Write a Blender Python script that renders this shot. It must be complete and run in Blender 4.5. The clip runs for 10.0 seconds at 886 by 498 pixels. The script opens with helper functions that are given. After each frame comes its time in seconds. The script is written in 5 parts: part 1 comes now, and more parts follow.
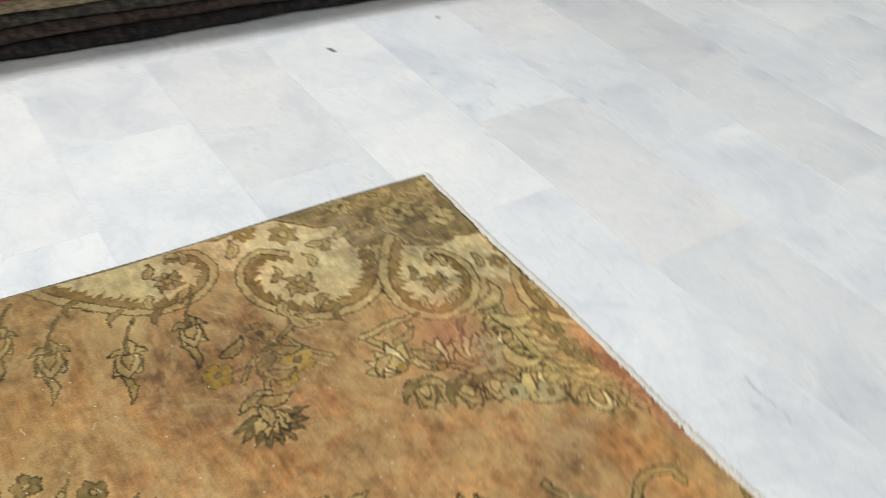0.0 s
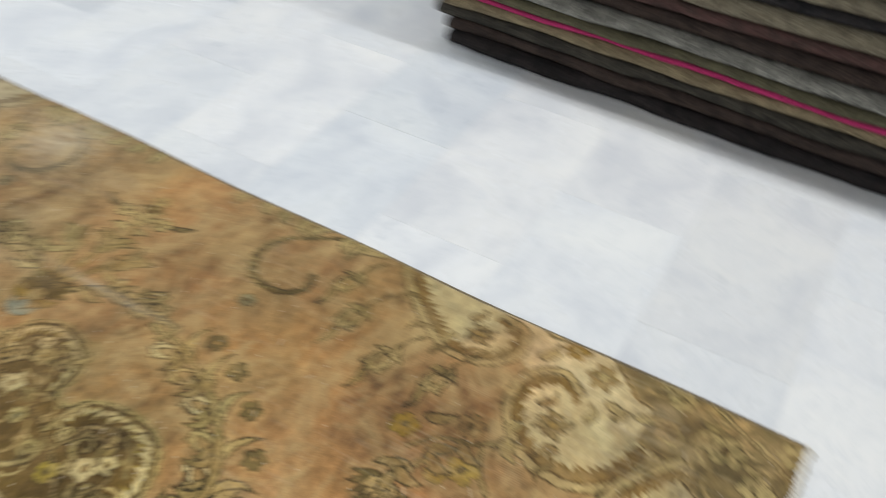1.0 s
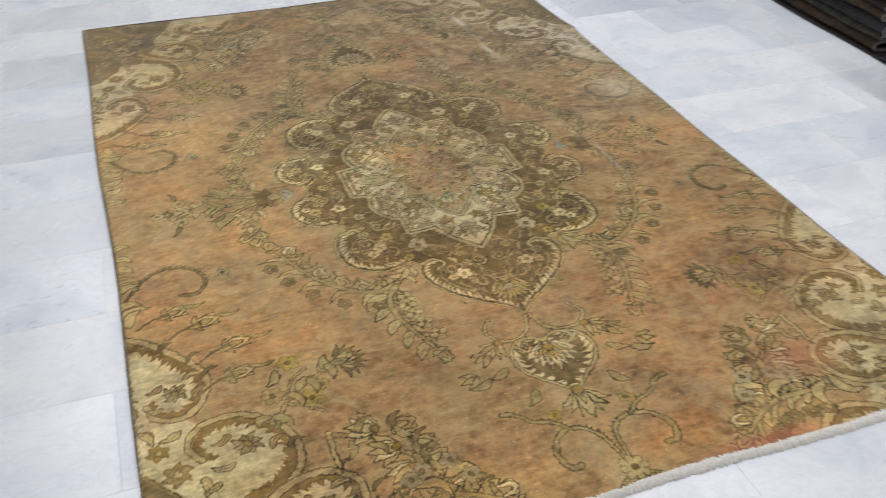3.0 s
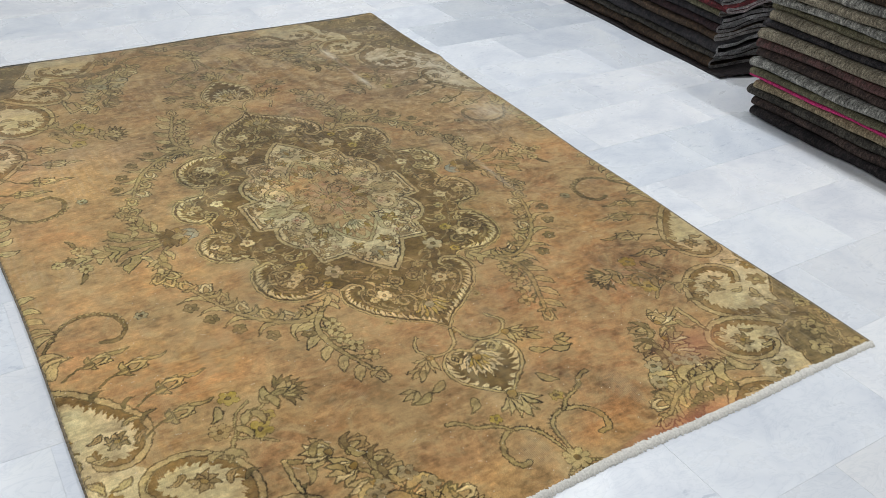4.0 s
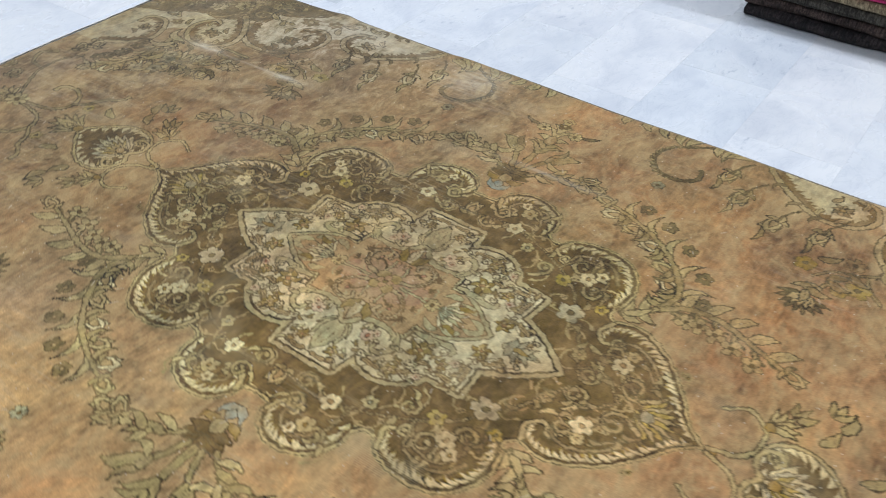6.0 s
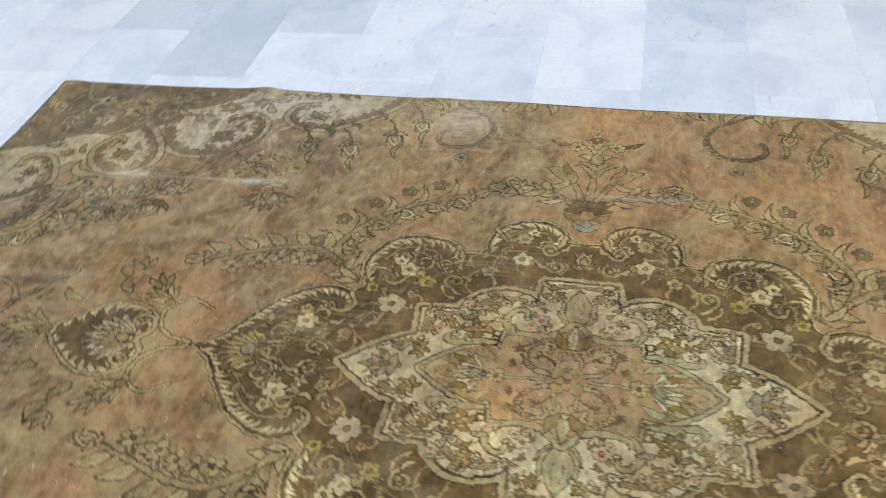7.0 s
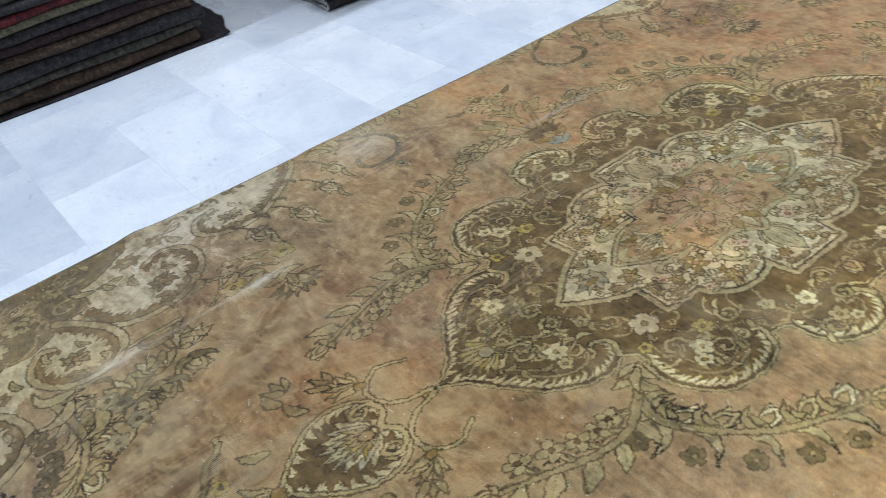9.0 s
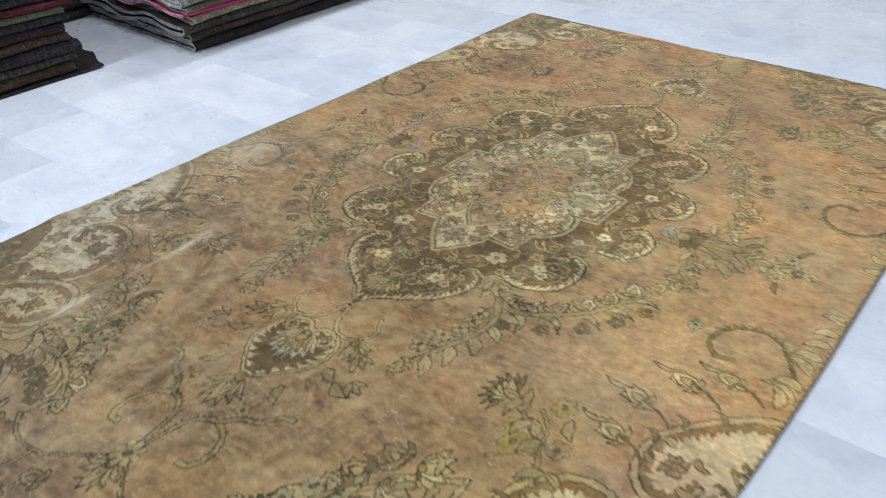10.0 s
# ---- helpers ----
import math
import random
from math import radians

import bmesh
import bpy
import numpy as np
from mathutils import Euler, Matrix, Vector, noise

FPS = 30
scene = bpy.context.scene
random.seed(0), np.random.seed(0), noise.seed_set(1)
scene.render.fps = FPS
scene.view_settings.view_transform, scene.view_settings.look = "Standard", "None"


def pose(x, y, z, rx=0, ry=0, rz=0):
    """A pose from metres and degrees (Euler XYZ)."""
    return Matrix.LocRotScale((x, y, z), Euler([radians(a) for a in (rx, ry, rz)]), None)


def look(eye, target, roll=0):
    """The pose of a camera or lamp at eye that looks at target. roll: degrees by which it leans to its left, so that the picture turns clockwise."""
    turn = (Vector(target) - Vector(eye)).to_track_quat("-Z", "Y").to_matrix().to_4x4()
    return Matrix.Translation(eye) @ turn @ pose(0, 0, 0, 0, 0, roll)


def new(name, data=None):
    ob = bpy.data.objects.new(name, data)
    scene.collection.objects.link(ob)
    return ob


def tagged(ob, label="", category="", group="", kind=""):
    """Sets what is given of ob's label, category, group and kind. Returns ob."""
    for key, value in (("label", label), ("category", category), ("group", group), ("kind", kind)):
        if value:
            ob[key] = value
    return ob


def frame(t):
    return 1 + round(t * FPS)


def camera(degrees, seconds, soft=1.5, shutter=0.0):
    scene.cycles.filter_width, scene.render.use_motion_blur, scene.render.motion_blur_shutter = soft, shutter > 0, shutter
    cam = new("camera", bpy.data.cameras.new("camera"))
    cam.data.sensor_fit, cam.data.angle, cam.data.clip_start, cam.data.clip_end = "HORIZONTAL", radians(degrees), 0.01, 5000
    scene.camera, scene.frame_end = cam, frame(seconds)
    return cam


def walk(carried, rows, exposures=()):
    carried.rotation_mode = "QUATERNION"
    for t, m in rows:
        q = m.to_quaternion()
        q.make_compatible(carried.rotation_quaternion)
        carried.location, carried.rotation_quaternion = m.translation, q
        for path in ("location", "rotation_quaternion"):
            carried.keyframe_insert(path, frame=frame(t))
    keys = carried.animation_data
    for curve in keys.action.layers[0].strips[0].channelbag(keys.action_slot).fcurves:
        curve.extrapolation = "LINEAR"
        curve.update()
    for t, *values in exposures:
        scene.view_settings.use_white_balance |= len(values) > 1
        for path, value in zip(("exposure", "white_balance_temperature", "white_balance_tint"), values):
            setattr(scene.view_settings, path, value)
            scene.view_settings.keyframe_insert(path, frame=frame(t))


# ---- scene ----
cam = camera(53.8, 10.0, 0.8, 0.3)
PATH = [
    (0, (-0.308, -0.543, 1.095), (0.917, -1.496, -0.166), 6.1),
    (0.4, (-0.273, -0.823, 1.133), (1.185, -1.359, -0.126), 9.5),
    (0.5, (-0.229, -0.886, 1.131), (1.244, -1.33, -0.146), 9.2),
    (0.8, (-0.16, -1.125, 1.16), (1.262, -1.03, -0.225), 9.4),
    (1, (-0.157, -1.319, 1.224), (1.187, -0.639, -0.091), 4.5),
    (1.2, (-0.19, -1.43, 1.245), (0.871, -0.306, 0.02), 2.6),
    (1.4, (-0.252, -1.533, 1.25), (0.551, -0.197, -0.004), 3.1),
    (1.5, (-0.317, -1.609, 1.262), (0.41, -0.229, 0.01), 3.7),
    (1.8, (-0.477, -1.801, 1.283), (0.142, -0.307, 0.108), 3.3),
    (2, (-0.608, -1.952, 1.301), (-0.097, -0.412, 0.131), 2.4),
    (2.5, (-0.779, -2.249, 1.351), (-0.367, -0.68, 0.181), 1.1),
    (3, (-0.814, -2.439, 1.418), (-0.234, -0.904, 0.274), 0.6),
    (3.2, (-0.849, -2.467, 1.451), (-0.149, -0.97, 0.325), 0.8),
    (4.3, (-1.08, -2.357, 1.454), (-0.116, -0.975, 0.376), 3.0),
    (4.5, (-1.057, -2.232, 1.431), (-0.065, -0.88, 0.34), 2.4),
    (5, (-1.06, -1.909, 1.41), (0.002, -0.662, 0.261), 1.8),
    (5.2, (-1.087, -1.759, 1.367), (0.021, -0.581, 0.191), 2.5),
    (6.3, (-1.12, -0.81, 1.336), (0.18, -0.026, 0.034), -1.7),
    (6.5, (-1.113, -0.628, 1.331), (0.224, 0.066, 0.016), -2.6),
    (7, (-1.091, -0.18, 1.303), (0.378, 0.222, 0.006), -5.9),
    (7.5, (-1.021, 0.231, 1.228), (0.537, 0.334, -0.021), -10.5),
    (8, (-1.015, 0.609, 1.21), (0.604, 0.415, 0.052), -10.8),
    (8.5, (-1.059, 0.932, 1.23), (0.491, 0.402, 0.083), -10.1),
    (9, (-1.026, 1.246, 1.187), (0.357, 0.417, 0.004), -11.6),
    (9.5, (-1.092, 1.516, 1.223), (0.148, 0.393, 0.128), -6.4),
    (10, (-1.334, 1.877, 1.297), (-0.223, 0.611, 0.219), -2.5),
]
EXPOSURE = [(0, -0.03, 6400, 7), (0.5, -0.06, 6450, 7), (1.0, -0.21, 6250, 7), (1.5, 0.02, 6200, 11), (2.0, -0.05, 5200, 11), (2.5, -0.38, 5850, 10), (3.0, -0.25, 6150, 12), (4.5, -0.15, 5950, 7), (5.0, -0.09, 5900, 7),
            (6.5, -0.13, 5550, 10), (7.5, -0.13, 5780, 10), (8.0, -0.1, 5850, 9), (8.5, -0.08, 5800, 8), (9.0, -0.1, 5350, 9), (9.5, -0.02, 5250, 14), (10.0, -0.08, 5550, 10)]
walk(cam, [(t, look(eye, target, roll)) for t, eye, target, roll in PATH], EXPOSURE)

# ---- world and lights ----
world = bpy.data.worlds.new("world")
scene.world = world
world.use_nodes = True
world.node_tree.nodes["Background"].inputs["Color"].default_value = (0.75, 0.82, 1.0, 1)
world.node_tree.nodes["Background"].inputs["Strength"].default_value = 0.15

CEILING_Z = 3.0
FLOOR_Z = -0.008


def ceiling_lamp(x, y, sx, sy, watts):
    data = bpy.data.lights.new("ceiling_lamp_light", "AREA")
    data.shape, data.size, data.size_y, data.energy = "RECTANGLE", sx, sy, watts
    data.color = (1.0, 0.985, 0.97)
    ob = new("ceiling_lamp_light", data)
    ob.matrix_world = pose(x, y, CEILING_Z - 0.05)
    return ob


# two rows of tube lamps along y
LAMPS = [(2.05, -2.7), (2.05, -0.6), (2.05, 1.5), (2.05, 3.6), (-1.5, -2.7), (-1.5, -0.6), (-1.5, 1.5), (-1.5, 3.6)]
for lx, ly in LAMPS:
    ceiling_lamp(lx, ly, 0.04, 2.06, 39 if lx > 0 else 22)


# ---- material helpers ----
def material(name):
    m = bpy.data.materials.new(name)
    m.use_nodes = True
    return m, m.node_tree.nodes, m.node_tree.links, m.node_tree.nodes["Principled BSDF"]


def mix(nodes, links, kind, fac, a, b):
    n = nodes.new("ShaderNodeMix")
    n.data_type, n.blend_type = "RGBA", kind
    for sock, val in ((n.inputs[0], fac), (n.inputs[6], a), (n.inputs[7], b)):
        if hasattr(val, "is_output"):
            links.new(val, sock)
        elif isinstance(val, (int, float)):
            sock.default_value = val
        else:
            sock.default_value = (*val, 1)
    return n.outputs[2]


def noise_node(nodes, links, scale, detail=4, rough=0.55, coords="Object", distort=0.0, stretch=None, offset=None):
    tc = nodes.new("ShaderNodeTexCoord")
    n = nodes.new("ShaderNodeTexNoise")
    n.inputs["Scale"].default_value, n.inputs["Detail"].default_value = scale, detail
    n.inputs["Roughness"].default_value, n.inputs["Distortion"].default_value = rough, distort
    src = tc.outputs[coords]
    if stretch or offset is not None:
        mp = nodes.new("ShaderNodeMapping")
        links.new(src, mp.inputs["Vector"])
        if stretch:
            mp.inputs["Scale"].default_value = stretch
        if offset is not None:
            links.new(offset, mp.inputs["Location"])
        src = mp.outputs["Vector"]
    links.new(src, n.inputs["Vector"])
    return n.outputs["Fac"]


def ramp(nodes, links, fac, stops):
    n = nodes.new("ShaderNodeValToRGB")
    els = n.color_ramp.elements
    while len(els) < len(stops):
        els.new(0.5)
    for e, (p, c) in zip(els, stops):
        e.position, e.color = p, (*c, 1) if len(c) == 3 else c
    links.new(fac, n.inputs["Fac"])
    return n.outputs["Color"]


def bump(nodes, links, bsdf, height, strength, distance):
    n = nodes.new("ShaderNodeBump")
    n.inputs["Strength"].default_value, n.inputs["Distance"].default_value = strength, distance
    links.new(height, n.inputs["Height"])
    links.new(n.outputs["Normal"], bsdf.inputs["Normal"])
    return n


def marble_material():
    m, nodes, links, bsdf = material("white_marble")
    info = nodes.new("ShaderNodeObjectInfo")
    comb = nodes.new("ShaderNodeVectorMath")
    comb.operation = "SCALE"
    comb.inputs[0].default_value = (37.0, 19.0, 53.0)
    links.new(info.outputs["Random"], comb.inputs["Scale"])
    off = comb.outputs["Vector"]
    cloud = noise_node(nodes, links, 4.0, 5, 0.6, offset=off, distort=0.6)
    vein = noise_node(nodes, links, 7.0, 8, 0.68, offset=off, distort=1.6, stretch=(1.0, 2.2, 1.0))
    fine = noise_node(nodes, links, 60.0, 3, 0.5, offset=off)
    base = ramp(nodes, links, cloud, [(0.28, (0.60, 0.62, 0.66)), (0.5, (0.73, 0.74, 0.755)), (0.72, (0.80, 0.80, 0.79))])
    veins = ramp(nodes, links, vein, [(0.0, (1, 1, 1)), (0.47, (1, 1, 1)), (0.5, (0.84, 0.86, 0.88)), (0.53, (1, 1, 1)), (1.0, (1, 1, 1))])
    col = mix(nodes, links, "MULTIPLY", 0.6, base, veins)
    spots = ramp(nodes, links, fine, [(0.0, (0.9, 0.9, 0.91)), (0.36, (1, 1, 1)), (1.0, (1, 1, 1))])
    col = mix(nodes, links, "MULTIPLY", 0.35, col, spots)
    where = noise_node(nodes, links, 2.3, 2, 0.5, offset=off)
    bits = noise_node(nodes, links, 34.0, 4, 0.6, offset=off, stretch=(0.6, 1.3, 1.0))
    there = ramp(nodes, links, where, [(0.52, (0, 0, 0)), (0.66, (1, 1, 1))])
    flecks = ramp(nodes, links, bits, [(0.0, (0.62, 0.66, 0.70)), (0.30, (0.70, 0.73, 0.77)), (0.40, (1, 1, 1)), (1.0, (1, 1, 1))])
    col = mix(nodes, links, "MULTIPLY", there, col, flecks)
    col = mix(nodes, links, "MULTIPLY", 1.0, col, info.outputs["Color"])
    links.new(col, bsdf.inputs["Base Color"])
    rough = ramp(nodes, links, cloud, [(0.2, (0.34, 0.34, 0.34)), (0.8, (0.22, 0.22, 0.22))])
    links.new(rough, bsdf.inputs["Roughness"])
    bump(nodes, links, bsdf, fine, 0.03, 0.002)
    return m


def plain_material(name, color, rough, scale=20.0, amount=0.15, bumpy=0.1):
    m, nodes, links, bsdf = material(name)
    n = noise_node(nodes, links, scale, 5)
    dark = tuple(c * (1 - amount) for c in color)
    links.new(ramp(nodes, links, n, [(0.3, dark), (0.7, color)]), bsdf.inputs["Base Color"])
    bsdf.inputs["Roughness"].default_value = rough
    bump(nodes, links, bsdf, n, bumpy, 0.003)
    return m


def pile_material():
    """The rug's wool: the knots' colours with wear, lint and a knotted relief."""
    m, nodes, links, bsdf = material("worn_wool_pile")
    att = nodes.new("ShaderNodeAttribute")
    att.attribute_name = "knots"
    fine = noise_node(nodes, links, 420.0, 2, 0.6, stretch=(1.0, 0.45, 1.0))
    mid = noise_node(nodes, links, 45.0, 4, 0.6, stretch=(0.6, 1.4, 1.0))
    col = mix(nodes, links, "MULTIPLY", 1.0, att.outputs["Color"], ramp(nodes, links, fine, [(0.25, (0.86, 0.855, 0.85)), (0.75, (1.11, 1.11, 1.11))]))
    col = mix(nodes, links, "MULTIPLY", 1.0, col, ramp(nodes, links, mid, [(0.3, (0.90, 0.89, 0.88)), (0.7, (1.06, 1.06, 1.06))]))
    links.new(col, bsdf.inputs["Base Color"])
    bsdf.inputs["Roughness"].default_value = 0.85
    bsdf.inputs["Specular IOR Level"].default_value = 0.25
    bsdf.inputs["Sheen Weight"].default_value = 0.42
    bsdf.inputs["Sheen Tint"].default_value = (1.0, 0.90, 0.76, 1)
    bsdf.inputs["Sheen Roughness"].default_value = 0.4
    bump(nodes, links, bsdf, fine, 0.5, 0.002)
    return m


def folded_material(name, color, second, stripe):
    """A folded old rug seen at its edge: rib of the weave, faded motifs and lint."""
    m, nodes, links, bsdf = material(name)
    rib = noise_node(nodes, links, 30.0, 3, 0.6, stretch=(0.4, 4.2, 1.2))
    motif = noise_node(nodes, links, 13.0, 4, 0.6, stretch=(1.0, 1.6, 2.4), distort=1.6)
    fine = noise_node(nodes, links, 260.0, 2, 0.6)
    col = ramp(nodes, links, motif, [(0.42, color), (0.56, second), (0.66, color)])
    col = mix(nodes, links, "MULTIPLY", 1.0, col, ramp(nodes, links, rib, [(0.34, (1 - stripe, 1 - stripe, 1 - stripe)), (0.64, (1.3, 1.3, 1.3))]))
    col = mix(nodes, links, "MULTIPLY", 1.0, col, ramp(nodes, links, fine, [(0.34, (0.5, 0.5, 0.5)), (0.66, (1.55, 1.5, 1.45))]))
    links.new(col, bsdf.inputs["Base Color"])
    bsdf.inputs["Roughness"].default_value = 0.9
    bsdf.inputs["Specular IOR Level"].default_value = 0.2
    bump(nodes, links, bsdf, rib, 0.6, 0.006)
    return m


MARBLE = marble_material()
GROUT = plain_material("pale_grout", (0.74, 0.75, 0.76), 0.8)
PLASTER = plain_material("white_wall_paint", (0.78, 0.78, 0.77), 0.7, 6.0, 0.05, 0.05)
LAMP_WHITE = plain_material("white_lamp_housing", (0.8, 0.8, 0.8), 0.5)
PILE = pile_material()
SELVEDGE = plain_material("brown_wool_selvedge", (0.27, 0.215, 0.135), 0.9, 110.0, 0.75, 0.6)
FRINGE = plain_material("off_white_cotton_fringe", (0.80, 0.76, 0.68), 0.9, 200.0, 0.3, 0.5)


# ---- mesh helpers ----
def grid_mesh(name, pts, quads, smooth=True):
    me = bpy.data.meshes.new(name)
    me.from_pydata(pts, [], quads)
    if smooth:
        me.polygons.foreach_set("use_smooth", [True] * len(me.polygons))
    me.update()
    return me


def box_mesh(name, sx, sy, sz, bevel=0.0, segments=1):
    bm = bmesh.new()
    bmesh.ops.create_cube(bm, size=1.0)
    bmesh.ops.scale(bm, vec=(sx, sy, sz), verts=bm.verts)
    if bevel:
        bmesh.ops.bevel(bm, geom=bm.edges[:], offset=bevel, segments=segments, affect="EDGES")
    me = bpy.data.meshes.new(name)
    bm.to_mesh(me)
    bm.free()
    return me


def child(ob, parent):
    ob.parent = parent
    return ob


def paint(me, m):
    me.materials.append(m)
    return me


# ---- the room ----
X0, X1, Y0, Y1 = -4.2, 4.4, -5.6, 5.6


def wall(name, sx, sy, x, y):
    ob = new(name, paint(box_mesh(name, sx, sy, CEILING_Z + 0.4, 0.0), PLASTER))
    ob.location = (x, y, CEILING_Z / 2 - 0.1)
    return tagged(ob, "plain white painted plaster wall of the showroom", "wall", kind="structure")


wall("wall_west", 0.2, Y1 - Y0 + 0.4, X0 - 0.1, 0)
wall("wall_east", 0.2, Y1 - Y0 + 0.4, X1 + 0.1, 0)
wall("wall_south", X1 - X0, 0.2, (X0 + X1) / 2, Y0 - 0.1)
wall("wall_north", X1 - X0, 0.2, (X0 + X1) / 2, Y1 + 0.1)
ceil = new("ceiling", paint(box_mesh("ceiling", X1 - X0, Y1 - Y0, 0.15), PLASTER))
ceil.location = ((X0 + X1) / 2, 0, CEILING_Z + 0.075)
tagged(ceil, "plain white painted ceiling with flat lamps", "ceiling", kind="structure")
for lx, ly in LAMPS:
    lamp = new("ceiling_lamp", paint(box_mesh("ceiling_lamp", 0.09, 2.08, 0.03, 0.005), LAMP_WHITE))
    lamp.location = (lx, ly, CEILING_Z - 0.018)
    tagged(lamp, "long white tube lamp on the ceiling", "lamp", "ceiling lamps")

# ---- marble floor: running bond of 61 x 30.5 cm tiles ----
TILE_L, TILE_W, TILE_H, JOINT = 0.61, 0.305, 0.02, 0.0005
floor = new("floor", paint(box_mesh("floor", X1 - X0, Y1 - Y0, 0.1), GROUT))
floor.location = ((X0 + X1) / 2, 0, FLOOR_Z - 0.0507)
tagged(floor, "polished white marble tiles in a running bond", "floor", kind="structure")
# tones of single tiles: (row, column) -> tint; others vary a little
TONES = {(-9, -1): (0.90, 0.004), (-9, 0): (0.85, 0.004), (-9, 1): (0.87, 0.004), (-8, 0): (0.95, -0.008), (-6, -1): (1.01, -0.004), (-3, -1): (1.03, 0.0), (-3, 0): (1.0, -0.006), (-2, -1): (0.95, 0.022), (-2, 0): (0.91, 0.026), (-1, -4): (0.91, 0.012), (-1, -1): (0.96, 0.01), (-1, 0): (1.01, -0.002),
         (0, -1): (0.95, 0.014), (1, -4): (0.88, 0.012), (1, 0): (1.0, 0.012), (1, 1): (0.90, 0.02), (2, -1): (1.02, 0.01), (2, 0): (0.90, 0.02), (3, -4): (0.86, 0.012), (3, 0): (0.83, 0.03), (3, 1): (0.83, 0.03), (4, -1): (1.0, 0.01), (4, 0): (0.83, 0.03), (2, 1): (0.90, 0.025)}


def tile_spots():
    for i in range(-18, 18):
        y = 0.105 + TILE_W * (i + 0.5)
        if abs(y) > 5.45:
            continue
        first = 1.435 if i % 2 == 0 else 1.13
        for k in range(-10, 6):
            x = first + TILE_L * (k + 0.5)
            if X0 + 0.3 < x < X1 - 0.3:
                yield i, k, x, y

# ---- the rug: pattern drawn on a quarter, mirrored knot by knot ----
PX = 0.00125
QU, QV = 1.06, 1.74
NU, NV = int(QU / PX), int(QV / PX)


def srgb(r, g, b):
    return tuple(((c / 255 + 0.055) / 1.055) ** 2.4 if c > 10 else c / 3300 for c in (r, g, b))


FIELD, BROWN, OLIVE = srgb(156, 125, 81), srgb(108, 86, 45), srgb(116, 98, 58)
CREAM, SAGE, GOLD = srgb(196, 182, 132), srgb(146, 129, 80), srgb(138, 112, 52)
DARK, ROSE, TAN = srgb(74, 56, 27), srgb(158, 110, 78), srgb(150, 127, 80)
BLUE, YELLOW, PALE = srgb(146, 137, 100), srgb(154, 134, 58), srgb(166, 149, 97)
MID = srgb(132, 113, 70)
canvas = np.empty((NV, NU, 3), np.float32)
canvas[:] = FIELD
UU = ((np.arange(NU) + 0.5) * PX).astype(np.float32)
VV = ((np.arange(NV) + 0.5) * PX).astype(np.float32)


def curve(pts, n=10):
    """A smooth line through the given points."""
    p = np.array(pts, float)
    if len(p) == 2:
        return p[0] + (p[1] - p[0]) * np.linspace(0, 1, 2 * n)[:, None]
    q = np.vstack([2 * p[0] - p[1], p, 2 * p[-1] - p[-2]])
    t = np.linspace(0, 1, n, endpoint=False)[:, None]
    out = [0.5 * (2 * b + (c - a) * t + (2 * a - 5 * b + 4 * c - d) * t**2 + (3 * b - a - 3 * c + d) * t**3) for a, b, c, d in zip(q, q[1:], q[2:], q[3:])]
    return np.vstack(out + [p[-1:]])


def over(box, cover, color):
    a, b, c, d = box
    part = canvas[c:d, a:b]
    part += cover[..., None] * (np.array(color, np.float32) - part)


def window(lo, hi, pad):
    a, b = max(0, int((lo[0] - pad) / PX)), min(NU, int((hi[0] + pad) / PX) + 2)
    c, d = max(0, int((lo[1] - pad) / PX)), min(NV, int((hi[1] + pad) / PX) + 2)
    return (a, b, c, d) if a < b and c < d else None


def field_of(line, radii, pad):
    box = window(line.min(0), line.max(0), pad + float(np.max(radii)))
    if box is None:
        return None, None
    a, b, c, d = box
    u, v = UU[a:b][None, :], VV[c:d][:, None]
    best = np.full((d - c, b - a), 9.0, np.float32)
    for (pu, pv), r in zip(line, radii):
        np.minimum(best, np.hypot(u - pu, v - pv) - r, out=best)
    return box, best


def cover_of(dist):
    return np.clip(0.5 - dist / (1.3 * PX), 0, 1)


def stroke(pts, w0, color, w1=None, rim=0.0033, rim_color=DARK, taper=None, n=10):
    """A stem or band: half width w0 to w1; a taper of "leaf" swells in the middle."""
    line = curve(pts, n)
    s = np.linspace(0, 1, len(line))
    r = w0 + (w1 - w0) * s if w1 is not None else np.full(len(line), w0)
    if taper == "leaf":
        r = w0 * np.sin(np.pi * np.clip(0.08 + 0.92 * s, 0, 1) ** 0.75) ** 1.15
    box, dist = field_of(line, r, rim + 0.004)
    if box is None:
        return
    if rim:
        over(box, cover_of(dist - rim), rim_color)
    over(box, cover_of(dist), color)


def leaf(at, angle, length, width, color=SAGE, bend=0.2, rim=0.0032, vein=False, rim_color=DARK):
    ca, sa = math.cos(angle), math.sin(angle)
    pts = [(at[0] + length * (t * ca - bend * 4 * t * (1 - t) * sa * 0.5), at[1] + length * (t * sa + bend * 4 * t * (1 - t) * ca * 0.5)) for t in (0, 0.33, 0.66, 1)]
    stroke(pts, width, color, rim=rim, taper="leaf", n=5, rim_color=rim_color)
    if vein:
        stroke(pts[:3], 0.0011, DARK, rim=0, n=4)


def dot(at, r, color, rim=0.0024, rim_color=DARK):
    stroke([at, (at[0] + 1e-4, at[1])], r, color, rim=rim, n=1, rim_color=rim_color)


